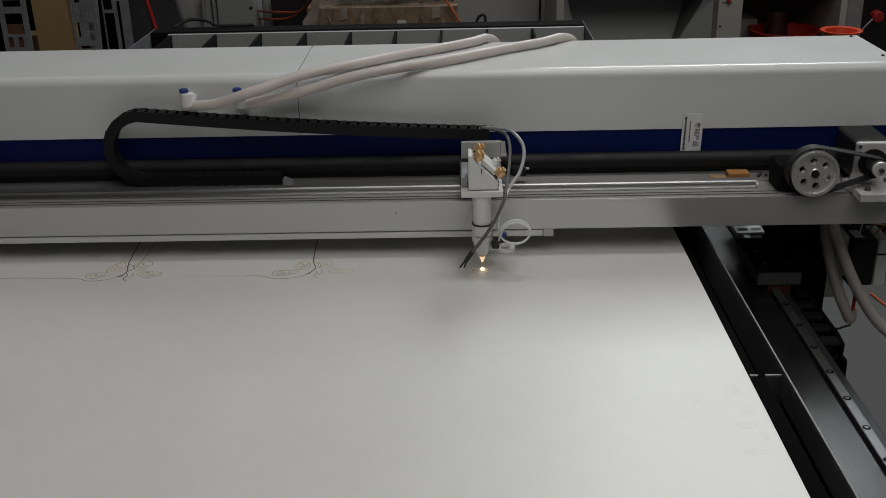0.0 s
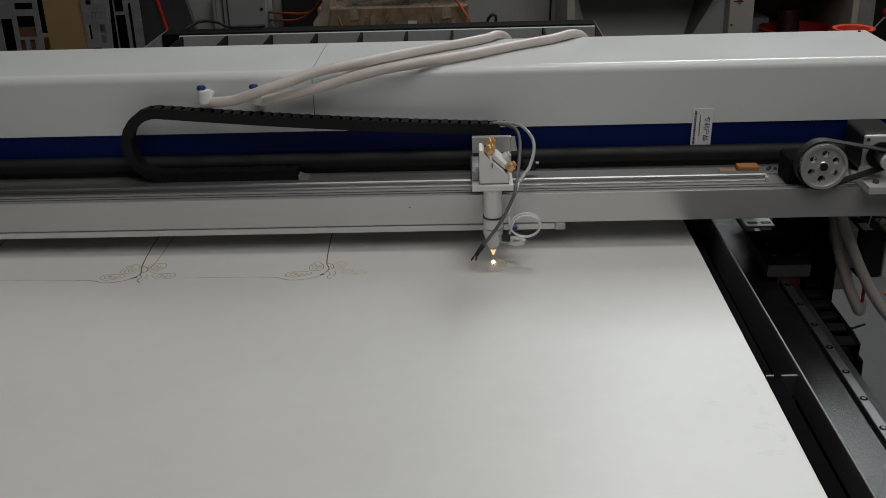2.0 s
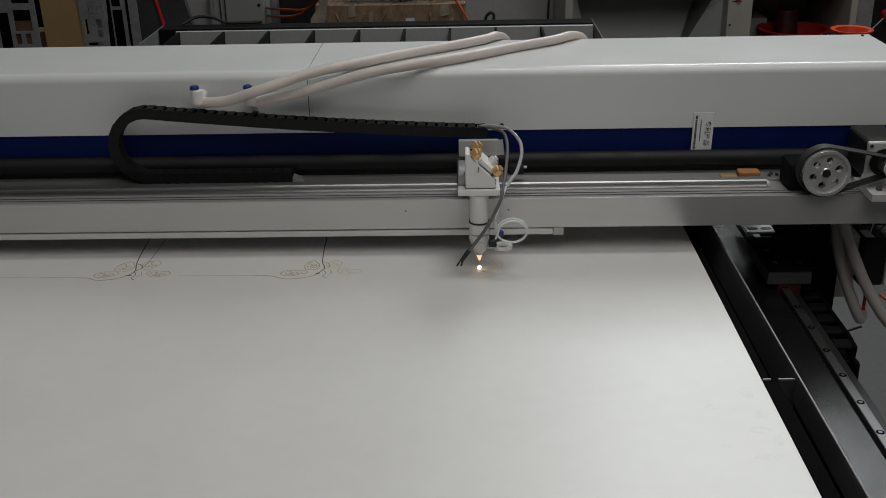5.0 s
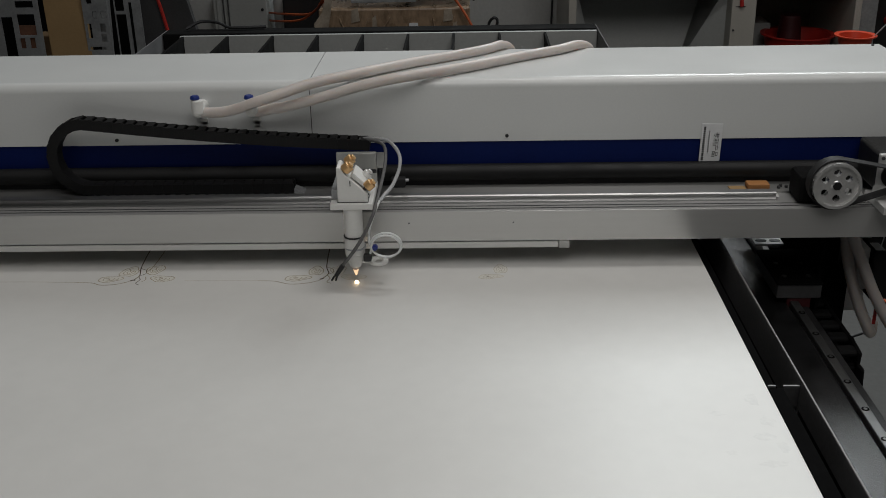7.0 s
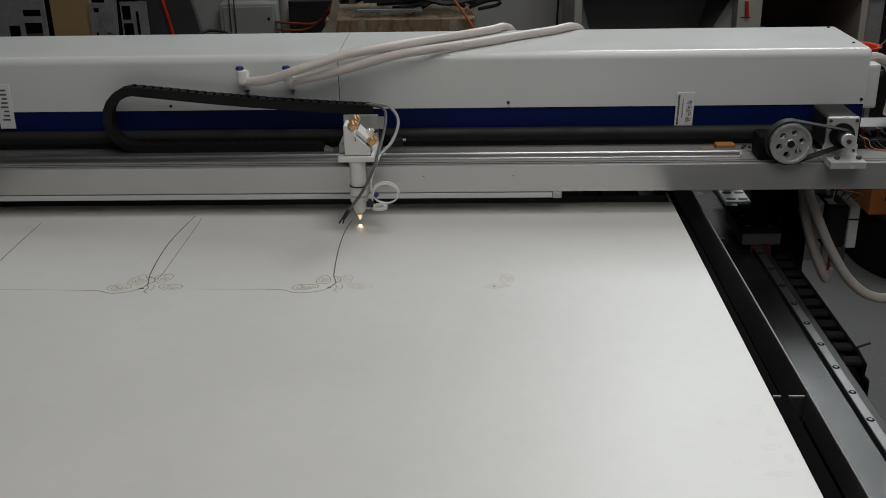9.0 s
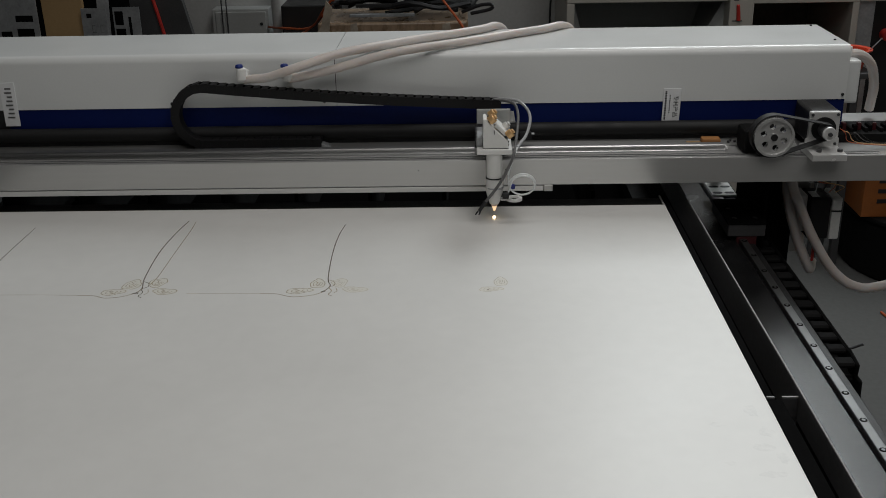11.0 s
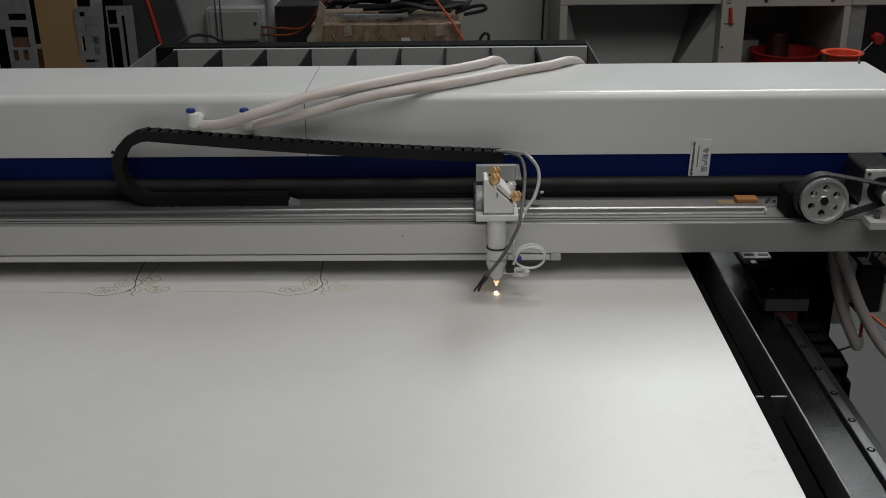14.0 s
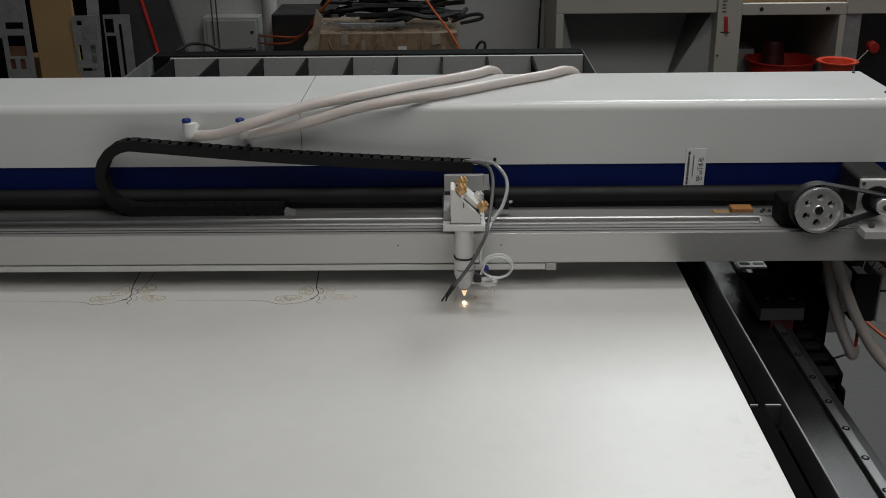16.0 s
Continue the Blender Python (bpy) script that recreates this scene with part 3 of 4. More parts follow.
def wheel():
    """The large belt wheel round its own axle: flange with six holes, rim and hub."""
    b = bmesh.new()
    n, rim, ro, ri = 72, 0.0335, 0.0275, 0.0085
    holes = [(0.0185 * math.cos(radians(60 * k)), 0.0185 * math.sin(radians(60 * k))) for k in range(6)]
    for r0, r1, y0, y1 in ((0.0295, rim, -0.0075, 0.018), (0.0, 0.0075, -0.0048, 0.018)):
        pts = [[(r0, y0), (r1, y0), (r1, y1), (r0, y1)], [(0.0001, y0), (r1 - 0.001, y0), (r1, y0 + 0.001), (r1, y1)]][r0 == 0.0]
        rings = [[b.verts.new((r * math.cos(math.tau * i / n), y, r * math.sin(math.tau * i / n))) for i in range(n)] for r, y in pts]
        for k in range(len(rings)):
            if r0 == 0.0 and k == len(rings) - 1:
                break
            p, q = rings[k], rings[(k + 1) % len(rings)]
            for i in range(n):
                b.faces.new((p[i], p[(i + 1) % n], q[(i + 1) % n], q[i]))
    # web with holes: a polar grid whose cells inside a hole are left out
    nr, na = 16, 144
    for y in (-0.0035, 0.006):
        grid = [[b.verts.new(((0.0065 + 0.0255 * j / nr) * math.cos(math.tau * i / na), y, (0.0065 + 0.0255 * j / nr) * math.sin(math.tau * i / na))) for i in range(na)] for j in range(nr + 1)]
        for j in range(nr):
            for i in range(na):
                a, r = math.tau * (i + 0.5) / na, 0.0065 + 0.0255 * (j + 0.5) / nr
                if min(math.hypot(r * math.cos(a) - hx, r * math.sin(a) - hz) for hx, hz in holes) < 0.0051:
                    continue
                b.faces.new((grid[j][i], grid[j + 1][i], grid[j + 1][(i + 1) % na], grid[j][(i + 1) % na]))
    for hx, hz in holes:
        lo = [b.verts.new((hx + 0.0052 * math.cos(math.tau * i / 20), -0.0036, hz + 0.0052 * math.sin(math.tau * i / 20))) for i in range(20)]
        hi = [b.verts.new((v.co.x, 0.0061, v.co.z)) for v in lo]
        for i in range(20):
            b.faces.new((lo[i], lo[(i + 1) % 20], hi[(i + 1) % 20], hi[i]))
    bmesh.ops.recalc_face_normals(b, faces=b.faces)
    return b


WHEELM = mat("polished_cast_wheel", (0.82, 0.82, 0.81), 0.2, 0.7, 0.1, 60, 240, 0.35, rvar=0.3)
pulley = link("belt_wheel", wheel(), WHEELM, True)
pulley.parent = gantry
PUL = Vector((PX, 1.4165, PZ)) - GO
pulley.location = PUL
ORIGIN[pulley.name] = Vector((0, 0, 0))
tagged(pulley, "bright cast aluminium belt wheel with six holes")
hubm = link("axle_nut", rod((0, -0.0049, 0), (0, -0.0066, 0), 0.0064, seg=6), BLACKM, False)
hubm.parent = pulley

# loose wiring board on the beam's end
board = part("terminal_board", box(0.638, 0.80, 1.50, 1.585, 0.9348, 0.950, 0.001), BLACKF, gantry, "black terminal board with small wires")
for k in range(17):
    part("terminal", box(0.644 + 0.0088 * k, 0.650 + 0.0088 * k, 1.512 + 0.006 * (k % 3), 1.530 + 0.004 * (k % 4), 0.9502, 0.957 + 0.003 * (k % 3), 0.0006), (BLACKF, FOOTB, WIPER)[k % 3], board)
for k, m in enumerate((WIRE, BRASS, BLACKP, GREYC, BLACKP)):
    part("wire", sweep([(0.634 + 0.006 * k, 1.46, 0.972 - 0.004 * k), (0.642 + 0.006 * k, 1.455, 0.965), (0.652 + 0.01 * k, 1.462, 0.948), (0.69 + 0.012 * k, 1.46 + 0.003 * k, 0.9425), (0.75 + 0.01 * k, 1.455 + 0.004 * k, 0.9415)], 0.0007, 6), m, board)

# feet, carriage and lower drive at both ends of the beam
for sx in (1, -1):
    def mx(v):
        return v if sx > 0 else -0.548 - v
    def bx(x0, x1, *a):
        p, q = sorted((mx(x0), mx(x1)))
        return box(p, q, *a)
    foot = part("gantry_foot", bx(0.460, 0.529, 1.468, 1.60, 0.7932, 0.7965, 0.0008), FOOTB, gantry, "black steel gantry foot")
    for x in (0.476, 0.513):
        for y in (1.492, 1.540):
            part("foot_bolt", rod((mx(x), y, 0.7967), (mx(x), y, 0.7990), 0.0042, seg=10, bevel=0.0006), BLACKM, foot)
    car = part("carriage", bx(0.461, 0.528, 1.470, 1.60, 0.7705, 0.7930, 0.0015), DARK, gantry, "dark grey steel rail carriage")
    part("wiper", bx(0.478, 0.514, 1.472, 1.478, 0.7470, 0.7702, 0.001), WIPER, car, "dark red end seal")
    part("runner", bx(0.475, 0.517, 1.4785, 1.60, 0.7660, 0.7702, 0.001), DARK, car)
    part("side_plate", bx(0.5300, 0.5360, 1.50, 1.70, 0.70, 0.8852, 0.002), FOOTB, gantry, "black steel side plate")
    part("back_plate", bx(0.5365, 0.608, 1.580, 1.588, 0.66, 0.781, 0.001), FOOTB, gantry, "black steel back plate")
    part("back_plate", bx(0.5365, 0.588, 1.580, 1.588, 0.7812, 0.8852, 0.001), FOOTB, gantry, "black steel back plate")
    part("motor_mount", bx(0.584, 0.640, 1.590, 1.598, 0.69, 0.8852, 0.001), ALUD, gantry, "grey aluminium motor mount")
    low = part("lower_motor", bx(0.618, 0.656, 1.514, 1.577, 0.746, 0.826, 0.004), BLACKP, gantry, "black stepper motor with silver ends")
    part("motor_end", bx(0.6565, 0.675, 1.512, 1.575, 0.746, 0.826, 0.003), CASTG, low)
    part("end_groove", bx(0.6560, 0.6755, 1.5112, 1.5118, 0.800, 0.803, 0), INK, low, smooth=False)
    part("motor_front", bx(0.600, 0.6175, 1.530, 1.577, 0.756, 0.826, 0.002), CASTG, low)
    part("motor_label", bx(0.622, 0.636, 1.522, 1.552, 0.8262, 0.8268, 0), PAPER, low, smooth=False)
bracket = part("slotted_bracket", box(0.467, 0.514, 1.628, 1.72, 0.7900, 0.7940, 0.0008), WHITEP, gantry, "white slotted steel bracket")
for x in (0.4795, 0.5020):
    for y in (1.642, 1.678):
        part("slot", prism(arc(x + 0.0045, y, 0.0048, -90, 90, 8) + arc(x - 0.0045, y, 0.0048, 90, 270, 8), "z", 0.7941, 0.7946), INK, bracket)
part("bracket_arm", box(0.48, 0.508, 1.722, 1.728, 0.7905, 0.937, 0.001), BLACKM, gantry)
part("drain_hose", sweep([(0.574, 1.53, 0.887), (0.577, 1.53, 0.842), (0.589, 1.53, 0.790), (0.611, 1.53, 0.730), (0.628, 1.53, 0.694), (0.638, 1.535, 0.678), (0.644, 1.55, 0.690)], 0.0092, 12, 8), HOSE, gantry, "milky silicone hose")
part("drain_hose", sweep([(0.570, 1.505, 0.887), (0.580, 1.505, 0.850), (0.597, 1.505, 0.812), (0.622, 1.505, 0.760), (0.655, 1.505, 0.706), (0.683, 1.505, 0.674), (0.712, 1.507, 0.655), (0.750, 1.512, 0.648), (0.82, 1.54, 0.66), (0.90, 1.60, 0.73)], 0.0090, 12, 8), HOSE, gantry, "milky silicone hose")
for k, m in enumerate((BRASS, WIRE, INK, PAPER)):
    part("wire", sweep([(0.655 - 0.012 * k, 1.50, 0.842), (0.665 - 0.016 * k, 1.49, 0.856 + 0.004 * k), (0.63 - 0.01 * k, 1.48, 0.868), (0.60, 1.485, 0.878)], 0.0010, 6), m, gantry)
part("red_tag", box(0.632, 0.637, 1.519, 1.522, 0.70, 0.735, 0.0006), RED, gantry)

# ---- the laser head ----
HO = Vector((0.0, 1.367, ZS))
head = thing("laser_cutter", HO, "white laser head with brass mirror screws and nozzle", "laser head")
part("base_plate", box(-0.029, 0.029, 1.352, 1.448, 0.9655, 0.9745, 0.0012), WHITEP, head, "white painted base plate")
part("carriage_block", box(-0.031, 0.031, 1.4515, 1.489, 0.9473, 0.977, 0.002), DARK, head, "dark steel rail carriage")
part("back_plate", box(-0.028, 0.029, 1.438, 1.446, 0.975, 1.019, 0.001), ALUD, head, "grey aluminium back plate")
part("back_slot", box(-0.0275, 0.0285, 1.4365, 1.4378, 0.990, 0.995, 0), INK, head, smooth=False)
part("side_bracket", box(-0.0285, -0.019, 1.37, 1.4375, 0.975, 0.990, 0.001), GALV, head)
mount = part("mirror_mount", prism([(-0.0185, 0.975), (0.0225, 0.975), (0.0225, 0.987), (-0.004, 1.0115), (-0.0145, 1.0245), (-0.0185, 1.0245)], "y", 1.357, 1.392, 0.0012), WHITEP, head, "white angled mirror mount")
# thin dark sheet that draws the shade along the mount's foot
part("mount_shadow_gap", box(-0.019, 0.0230, 1.3565, 1.3925, 0.9746, 0.9750, 0), DARK, head, smooth=False)
slope = Vector((0.76, 0, 0.65)).normalized()
part("mirror_cell", prism([(0.0, 1.0105), (0.023, 0.989), (0.027, 0.993), (0.004, 1.0155)], "y", 1.362, 1.40, 0.0008), WHITEP, mount, "white mirror cell")
for (x, y, z), r, m in (((-0.008, 1.362, 1.0195), 0.0062, BRASS), ((-0.007, 1.388, 1.0215), 0.0062, BRASS), ((0.021, 1.363, 0.9945), 0.0062, BRASS), ((0.015, 1.390, 1.000), 0.0056, ALUP)):
    p = Vector((x, y, z))
    part("adjusting_screw", rod(p - slope * 0.010, p + slope * 0.001, 0.0026, seg=10), DARK, mount)
    knob = part("knob", rod(p, p + slope * 0.0105, r * 1.18, seg=14, bevel=0.0012), m, mount, "knurled brass knob" if m is BRASS else "")
    part("knob_tip", rod(p + slope * 0.0105, p + slope * 0.014, r * 0.7, seg=12, bevel=0.0008), m, knob)
for z in (0.979, 0.984):
    part("mount_screw", rod((0.0228, 1.365, z), (0.0238, 1.365, z), 0.0015, seg=8), INK, mount)
part("print_mark", box(-0.001, 0.0002, 1.3555, 1.3566, 0.999, 1.006, 0), INK, mount, smooth=False)
part("upper_tube", rod((0, 1.367, 0.9654), (0, 1.367, 0.922), 0.0132, 0.0128, 28, 0.001), WHITEP, head, "white lens tube")
part("tube_ring", rod((0, 1.367, 0.9235), (0, 1.367, 0.9218), 0.0146, seg=28), INK, head, "thin black clamp ring")
part("lens_tube", rod((0, 1.367, 0.9217), (0, 1.367, 0.896), 0.0138, 0.0142, 28, 0.001), WHITEP, head)
part("tube_step", rod((0.001, 1.367, 0.907), (0.001, 1.367, 0.9045), 0.0149, seg=28, bevel=0.0006), GALV, head)
part("nozzle_collar", rod((0, 1.367, 0.8959), (0, 1.367, 0.8765), 0.0135, 0.0080, 26, 0.001), WHITEP, head)
nz = part("nozzle", rod((0, 1.367, 0.8764), (0, 1.367, 0.8725), 0.0066, 0.0048, 24), NOZZLE, head, "conical copper nozzle lit by the spark")
part("nozzle_tip", rod((0, 1.367, 0.8724), (0, 1.367, 0.8630), 0.0046, 0.0013, 18), GLOW, nz, "glowing nozzle mouth")
b = bmesh.new()
bmesh.ops.create_uvsphere(b, u_segments=16, v_segments=8, radius=0.0027)
bmesh.ops.scale(b, vec=(1, 1, 0.7), verts=b.verts)
bmesh.ops.translate(b, vec=(0, 1.367, ZS + 0.0022), verts=b.verts)
part("spark", b, SPARK, head, "bright orange-white cutting spark")
# flat ring tab beside the nozzle
b = bmesh.new()
rg = [[b.verts.new((0.033 + r * math.cos(a), 1.362 + r * math.sin(a), z)) for a in np.linspace(0, math.tau, 28, endpoint=False)] for r, z in ((0.0075, 0.884), (0.0135, 0.884), (0.0135, 0.888), (0.0075, 0.888))]
for k in range(4):
    for i in range(28):
        b.faces.new((rg[k][i], rg[k][(i + 1) % 28], rg[(k + 1) % 4][(i + 1) % 28], rg[(k + 1) % 4][i]))
bmesh.ops.recalc_face_normals(b, faces=b.faces)
tab = part("ring_tab", b, WHITEP, head, "white ring-shaped sensor tab")
part("tab_arm", box(0.010, 0.022, 1.357, 1.367, 0.8845, 0.8875, 0.0006), WHITEP, tab)
part("hose_clip", box(0.013, 0.024, 1.350, 1.360, 0.8895, 0.899, 0.0015), INK, head, "black hose clip")
part("sensor_cable", sweep([(-0.004, 1.503, 1.0165), (0.012, 1.50, 1.0195), (0.026, 1.49, 1.020), (0.038, 1.47, 1.019), (0.042, 1.44, 1.010), (0.040, 1.41, 0.995), (0.036, 1.38, 0.980), (0.031, 1.352, 0.964), (0.022, 1.347, 0.944), (0.010, 1.344, 0.922), (-0.004, 1.343, 0.902), (-0.015, 1.343, 0.888)], 0.0024, 10), GREYC, head, "grey sensor cable")
plug = part("cable_plug", rod((-0.0145, 1.343, 0.8885), (-0.0255, 1.343, 0.872), 0.0036, 0.0028, 10, 0.0006), INK, head, "black cable plug")
for s in (-1, 1):
    part("plug_prong", rod((-0.0255 + 0.0018 * s, 1.343, 0.872), (-0.029 + 0.003 * s, 1.343, 0.865), 0.0013, seg=6), INK, plug)
part("air_hose", sweep([(0.000, 1.509, 1.0175), (0.014, 1.506, 1.0205), (0.030, 1.495, 1.022), (0.046, 1.48, 1.022), (0.060, 1.455, 1.012), (0.062, 1.43, 1.000), (0.054, 1.40, 0.985), (0.044, 1.38, 0.978), (0.038, 1.365, 0.974)], 0.0026, 10), AIRG, head, "grey air hose")
loop = [(0.038, 1.364, 0.975), (0.030, 1.352, 0.958), (0.0235, 1.349, 0.938), (0.0225, 1.349, 0.922)]
loop += [(0.0455 + (0.0220 - 0.0001 * i) * math.cos(a), 1.350 - 0.004 * math.sin(a) - 0.0004 * i, 0.9165 + (0.0205 - 0.00012 * i) * math.sin(a)) for i, a in enumerate(np.linspace(radians(185), radians(185 + 710), 27))]
loop += [(0.023, 1.352, 0.902)]
part("push_fitting", rod((0.030, 1.352, 0.9120), (0.030, 1.3445, 0.9120), 0.0042, 0.0038, 18, 0.001), mat("blue_fitting_plastic", (0.008, 0.02, 0.18), 0.35, 0, 0.1, 30, 200, 0.05), head, "blue push-in fitting ring")
part("air_tube_loop", sweep(loop, 0.0016, 8), TUBE, head, "clear air tube in a loop")
part("limit_block", box(0.046, 0.067, 1.464, 1.480, 0.957, 0.970, 0.0015), BLACKP, head, "black limit switch block")
part("limit_screw", rod((0.0672, 1.470, 0.967), (0.072, 1.470, 0.967), 0.0022, seg=10), GALV, head)
part("chain_bracket", box(-0.018, 0.038, 1.446, 1.512, 0.994, 0.997, 0.0006), ALUD, head)

# ---- the cable chain on the gantry: links that follow the head ----
CY, CR, CZ = 1.507, 0.0508, 0.9468
XF, NL, PITCH = -0.267, 59, 0.0150
chain = thing("cable_chain", (-0.5, CY, 0.947), "black nylon cable chain from beam to laser head", "cable chain")


def chain_link():
    """A closed link: overlapping side cheeks with rounded ends, and lids with a narrow gap between them."""
    cheek = [(-0.0092, -0.0066), (-0.0078, -0.0078), (0.0078, -0.0078), (0.0092, -0.0066), (0.0092, 0.0050), (0.0066, 0.0078), (-0.0078, 0.0078), (-0.0092, 0.0064)]
    b = prism(cheek, "y", -0.011, -0.0080)
    b = prism(cheek, "y", 0.0080, 0.011, bm=b)
    b = prism([(-0.0056, 0.0060), (0.0048, 0.0060), (0.0052, 0.0084), (0.0036, 0.0088), (-0.0056, 0.0079)], "y", -0.0105, 0.0105, bm=b)
    b = box(-0.0070, 0.0070, -0.0079, 0.0079, -0.0079, -0.0050, 0.0006, 1, b)
    return prism([(-0.0074, -0.0075), (0.0070, -0.0075), (0.0070, 0.0048), (0.0052, 0.0075), (-0.0074, 0.0075)], "y", -0.0117, -0.0111, bm=b)


def chain_pose(s, xh):
    """The place and turn of a link at length s from the fixed end, in the chain's own space."""
    xb = -0.489 + xh / 2
    l1, l2 = XF - xb, math.pi * CR
    if s < l1:
        x, z, a = XF - s, CZ, 180
    elif s < l1 + l2:
        th = (s - l1) / CR
        x, z, a = xb - CR * math.sin(th), CZ + CR * (1 - math.cos(th)), 180 + math.degrees(th)
    else:
        dx, dz = xh + 0.03 - xb, 1.011 - (CZ + 2 * CR)
        k = (s - l1 - l2) / math.hypot(dx, dz)
        x, z, a = xb + dx * k, CZ + 2 * CR + dz * k - 0.004 * math.sin(math.pi * min(k, 1)), 360 - math.degrees(math.atan2(dz, dx))
    return pose(x + 0.5, 0, z - 0.947, 0, a, 0)


first = link("chain_link", chain_link(), CHAIN, True)
LINKS = [first]
for k in range(NL - 1):
    ob = new("chain_link", first.data)
    LINKS.append(ob)
for ob in LINKS:
    ob.parent = chain
anchor = part("chain_anchor", prism([(XF + 0.002, 0.9378), (XF + 0.018, 0.9378), (XF + 0.015, 0.9405), (XF + 0.002, 0.946)], "y", CY - 0.010, CY + 0.010, 0.0008), GALV, chain, "bare metal chain anchor")

# ---- beside the table ----
guide = thing("floor_cable_chain", (0.5405, 1.6, 0.52), "black nylon drag chain in its tray beside the table", "cable chain")
part("tray", box(0.5125, 0.566, 1.32, 3.1, 0.632, 0.640, 0.001), BLACKM, guide)


def drag_link():
    b = box(-0.019, -0.0145, -0.0225, 0.0225, -0.018, 0.018, 0.003, 1)
    b = box(0.0145, 0.019, -0.0225, 0.0225, -0.018, 0.018, 0.003, 1, b)
    b = box(-0.0145, 0.0145, -0.0180, 0.0030, 0.007, 0.0163, 0.003, 1, b)
    return box(-0.0145, 0.0145, -0.0180, 0.0180, -0.0163, -0.011, 0.001, 1, b)


proto = link("drag_link", drag_link(), BLACKF, True)
YB, R2 = 1.372, 0.028
for k in range(46):
    s = k * 0.0386
    ob = proto if k == 0 else new("drag_link", proto.data)
    ob.parent = guide
    if s < 1.0:
        m = pose(0, YB + 1.0 - s - 1.6, 0.720 - 0.52, 0, 0, 0)
    elif s < 1.0 + math.pi * R2:
        th = (s - 1.0) / R2
        m = pose(0, YB - R2 * math.sin(th) - 1.6, 0.720 - R2 * (1 - math.cos(th)) - 0.52, math.degrees(th), 0, 0)
    else:
        m = pose(0, YB + (s - 1.0 - math.pi * R2) - 1.6, 0.720 - 2 * R2 - 0.52, 180, 0, 0)
    ob.matrix_basis = m
part("tray_arm", box(0.5125, 0.566, 1.5, 1.54, 0.59, 0.6315, 0.001), BLACKM, guide)
solo("black_wire", sweep([(0.556, 1.775, 0.6425), (0.575, 1.785, 0.630), (0.640, 1.795, 0.56), (0.709, 1.80, 0.521), (0.749, 1.80, 0.529)], 0.0025, 6), INK, "thin black wire hanging beside the cable chain", "wire")
solo("floor_cable", sweep([(1.30, 3.02, 0.0045), (1.33, 2.88, 0.0045), (1.40, 2.80, 0.0045), (1.50, 2.75, 0.0045), (1.66, 2.76, 0.0045)], 0.0042, 8), WIRE, "orange power cable lying on the floor", "cable")
drum = thing("black_drum", (1.655, 3.45, 0), "large black plastic drum on the floor", "drum")
part("body", rod((1.655, 3.45, 0.0), (1.655, 3.45, 0.20), 0.335, 0.345, 40, 0.012), BLACKF, drum)
part("rim", rod((1.655, 3.45, 0.2001), (1.655, 3.45, 0.22), 0.353, seg=40, bevel=0.008), BLACKF, drum)
carton = thing("orange_carton", (1.45, 3.42, 0.2204), "orange printed cardboard carton standing on the drum", "carton")
part("body", box(1.304, 1.66, 3.30, 3.54, 0.2204, 0.42, 0.003), mat("orange_printed_card", (0.27, 0.085, 0.016), 0.6, 0, 0.2, 20, 150, 0.1), carton)
for k in range(3):
    part("print_bar", box(1.35, 1.56 - 0.05 * k, 3.2985, 3.2995, 0.27 + 0.035 * k, 0.284 + 0.035 * k, 0), INK, carton, smooth=False)

# ---- behind the table ----
solo("wall_partition", box(-1.16, 0.62, 4.25, 4.33, 0, 1.9, 0), WALLM, "grey painted partition wall", "wall", "structure", smooth=False)
solo("dark_rack", box(-2.7, -1.18, 4.25, 4.6, 0, 1.9, 0.004), BLACKF, "dark steel storage rack behind the leaning plates", "rack")
ebox = thing("junction_box", (-0.895, 4.22, 0.62), "flat grey steel junction box on the partition", "junction box")
part("body", box(-1.015, -0.79, 4.17, 4.2495, 0.63, 0.80, 0.004), CABG, ebox)
part("door", box(-1.0, -0.80, 4.162, 4.1695, 0.64, 0.79, 0.003), CABG, ebox)
part("lock", rod((-0.818, 4.1619, 0.742), (-0.818, 4.157, 0.742), 0.006, seg=12), INK, ebox)
part("emblem", rod((-0.83, 4.1619, 0.668), (-0.83, 4.160, 0.668), 0.014, seg=16), INK, ebox)
for x in (-0.968, -0.949):
    solo("conduit", rod((x, 4.145, 0.0), (x, 4.145, 1.9), 0.0028, seg=10), DARK, "thin dark grey conduit running up the partition", "conduit", group="conduits on the partition")
solo("dark_cabinet", box(-0.70, -0.47, 3.95, 4.2, 0, 0.845, 0.004), BLACKM, "black steel cabinet against the partition", "cabinet")
solo("grey_pipe", rod((-0.735, 4.12, 0), (-0.735, 4.12, 1.9), 0.03, seg=20), WALLM, "grey painted pipe on the partition", "pipe")

stand = thing("work_stand", (-0.26, 3.72, 0), "low dark steel stand behind the table", "stand")
part("top", box(-0.66, 0.10, 3.5, 3.95, 0.60, 0.63, 0.003), DARK, stand)
for x in (-0.65, 0.05):
    for y in (3.51, 3.90):
        part("leg", box(x, x + 0.04, y, y + 0.04, 0, 0.5998, 0.002), DARK, stand)
wrap = thing("wrapped_carton", (-0.26, 3.7, 0.63), "stretch-wrapped brown cardboard carton on the stand", "carton")
part("body", box(-0.51, 0.0, 3.55, 3.85, 0.6304, 0.848, 0.008, 3), WRAP, wrap)
part("label", box(-0.205, -0.175, 3.5485, 3.5498, 0.772, 0.797, 0), PAPER, wrap, smooth=False)
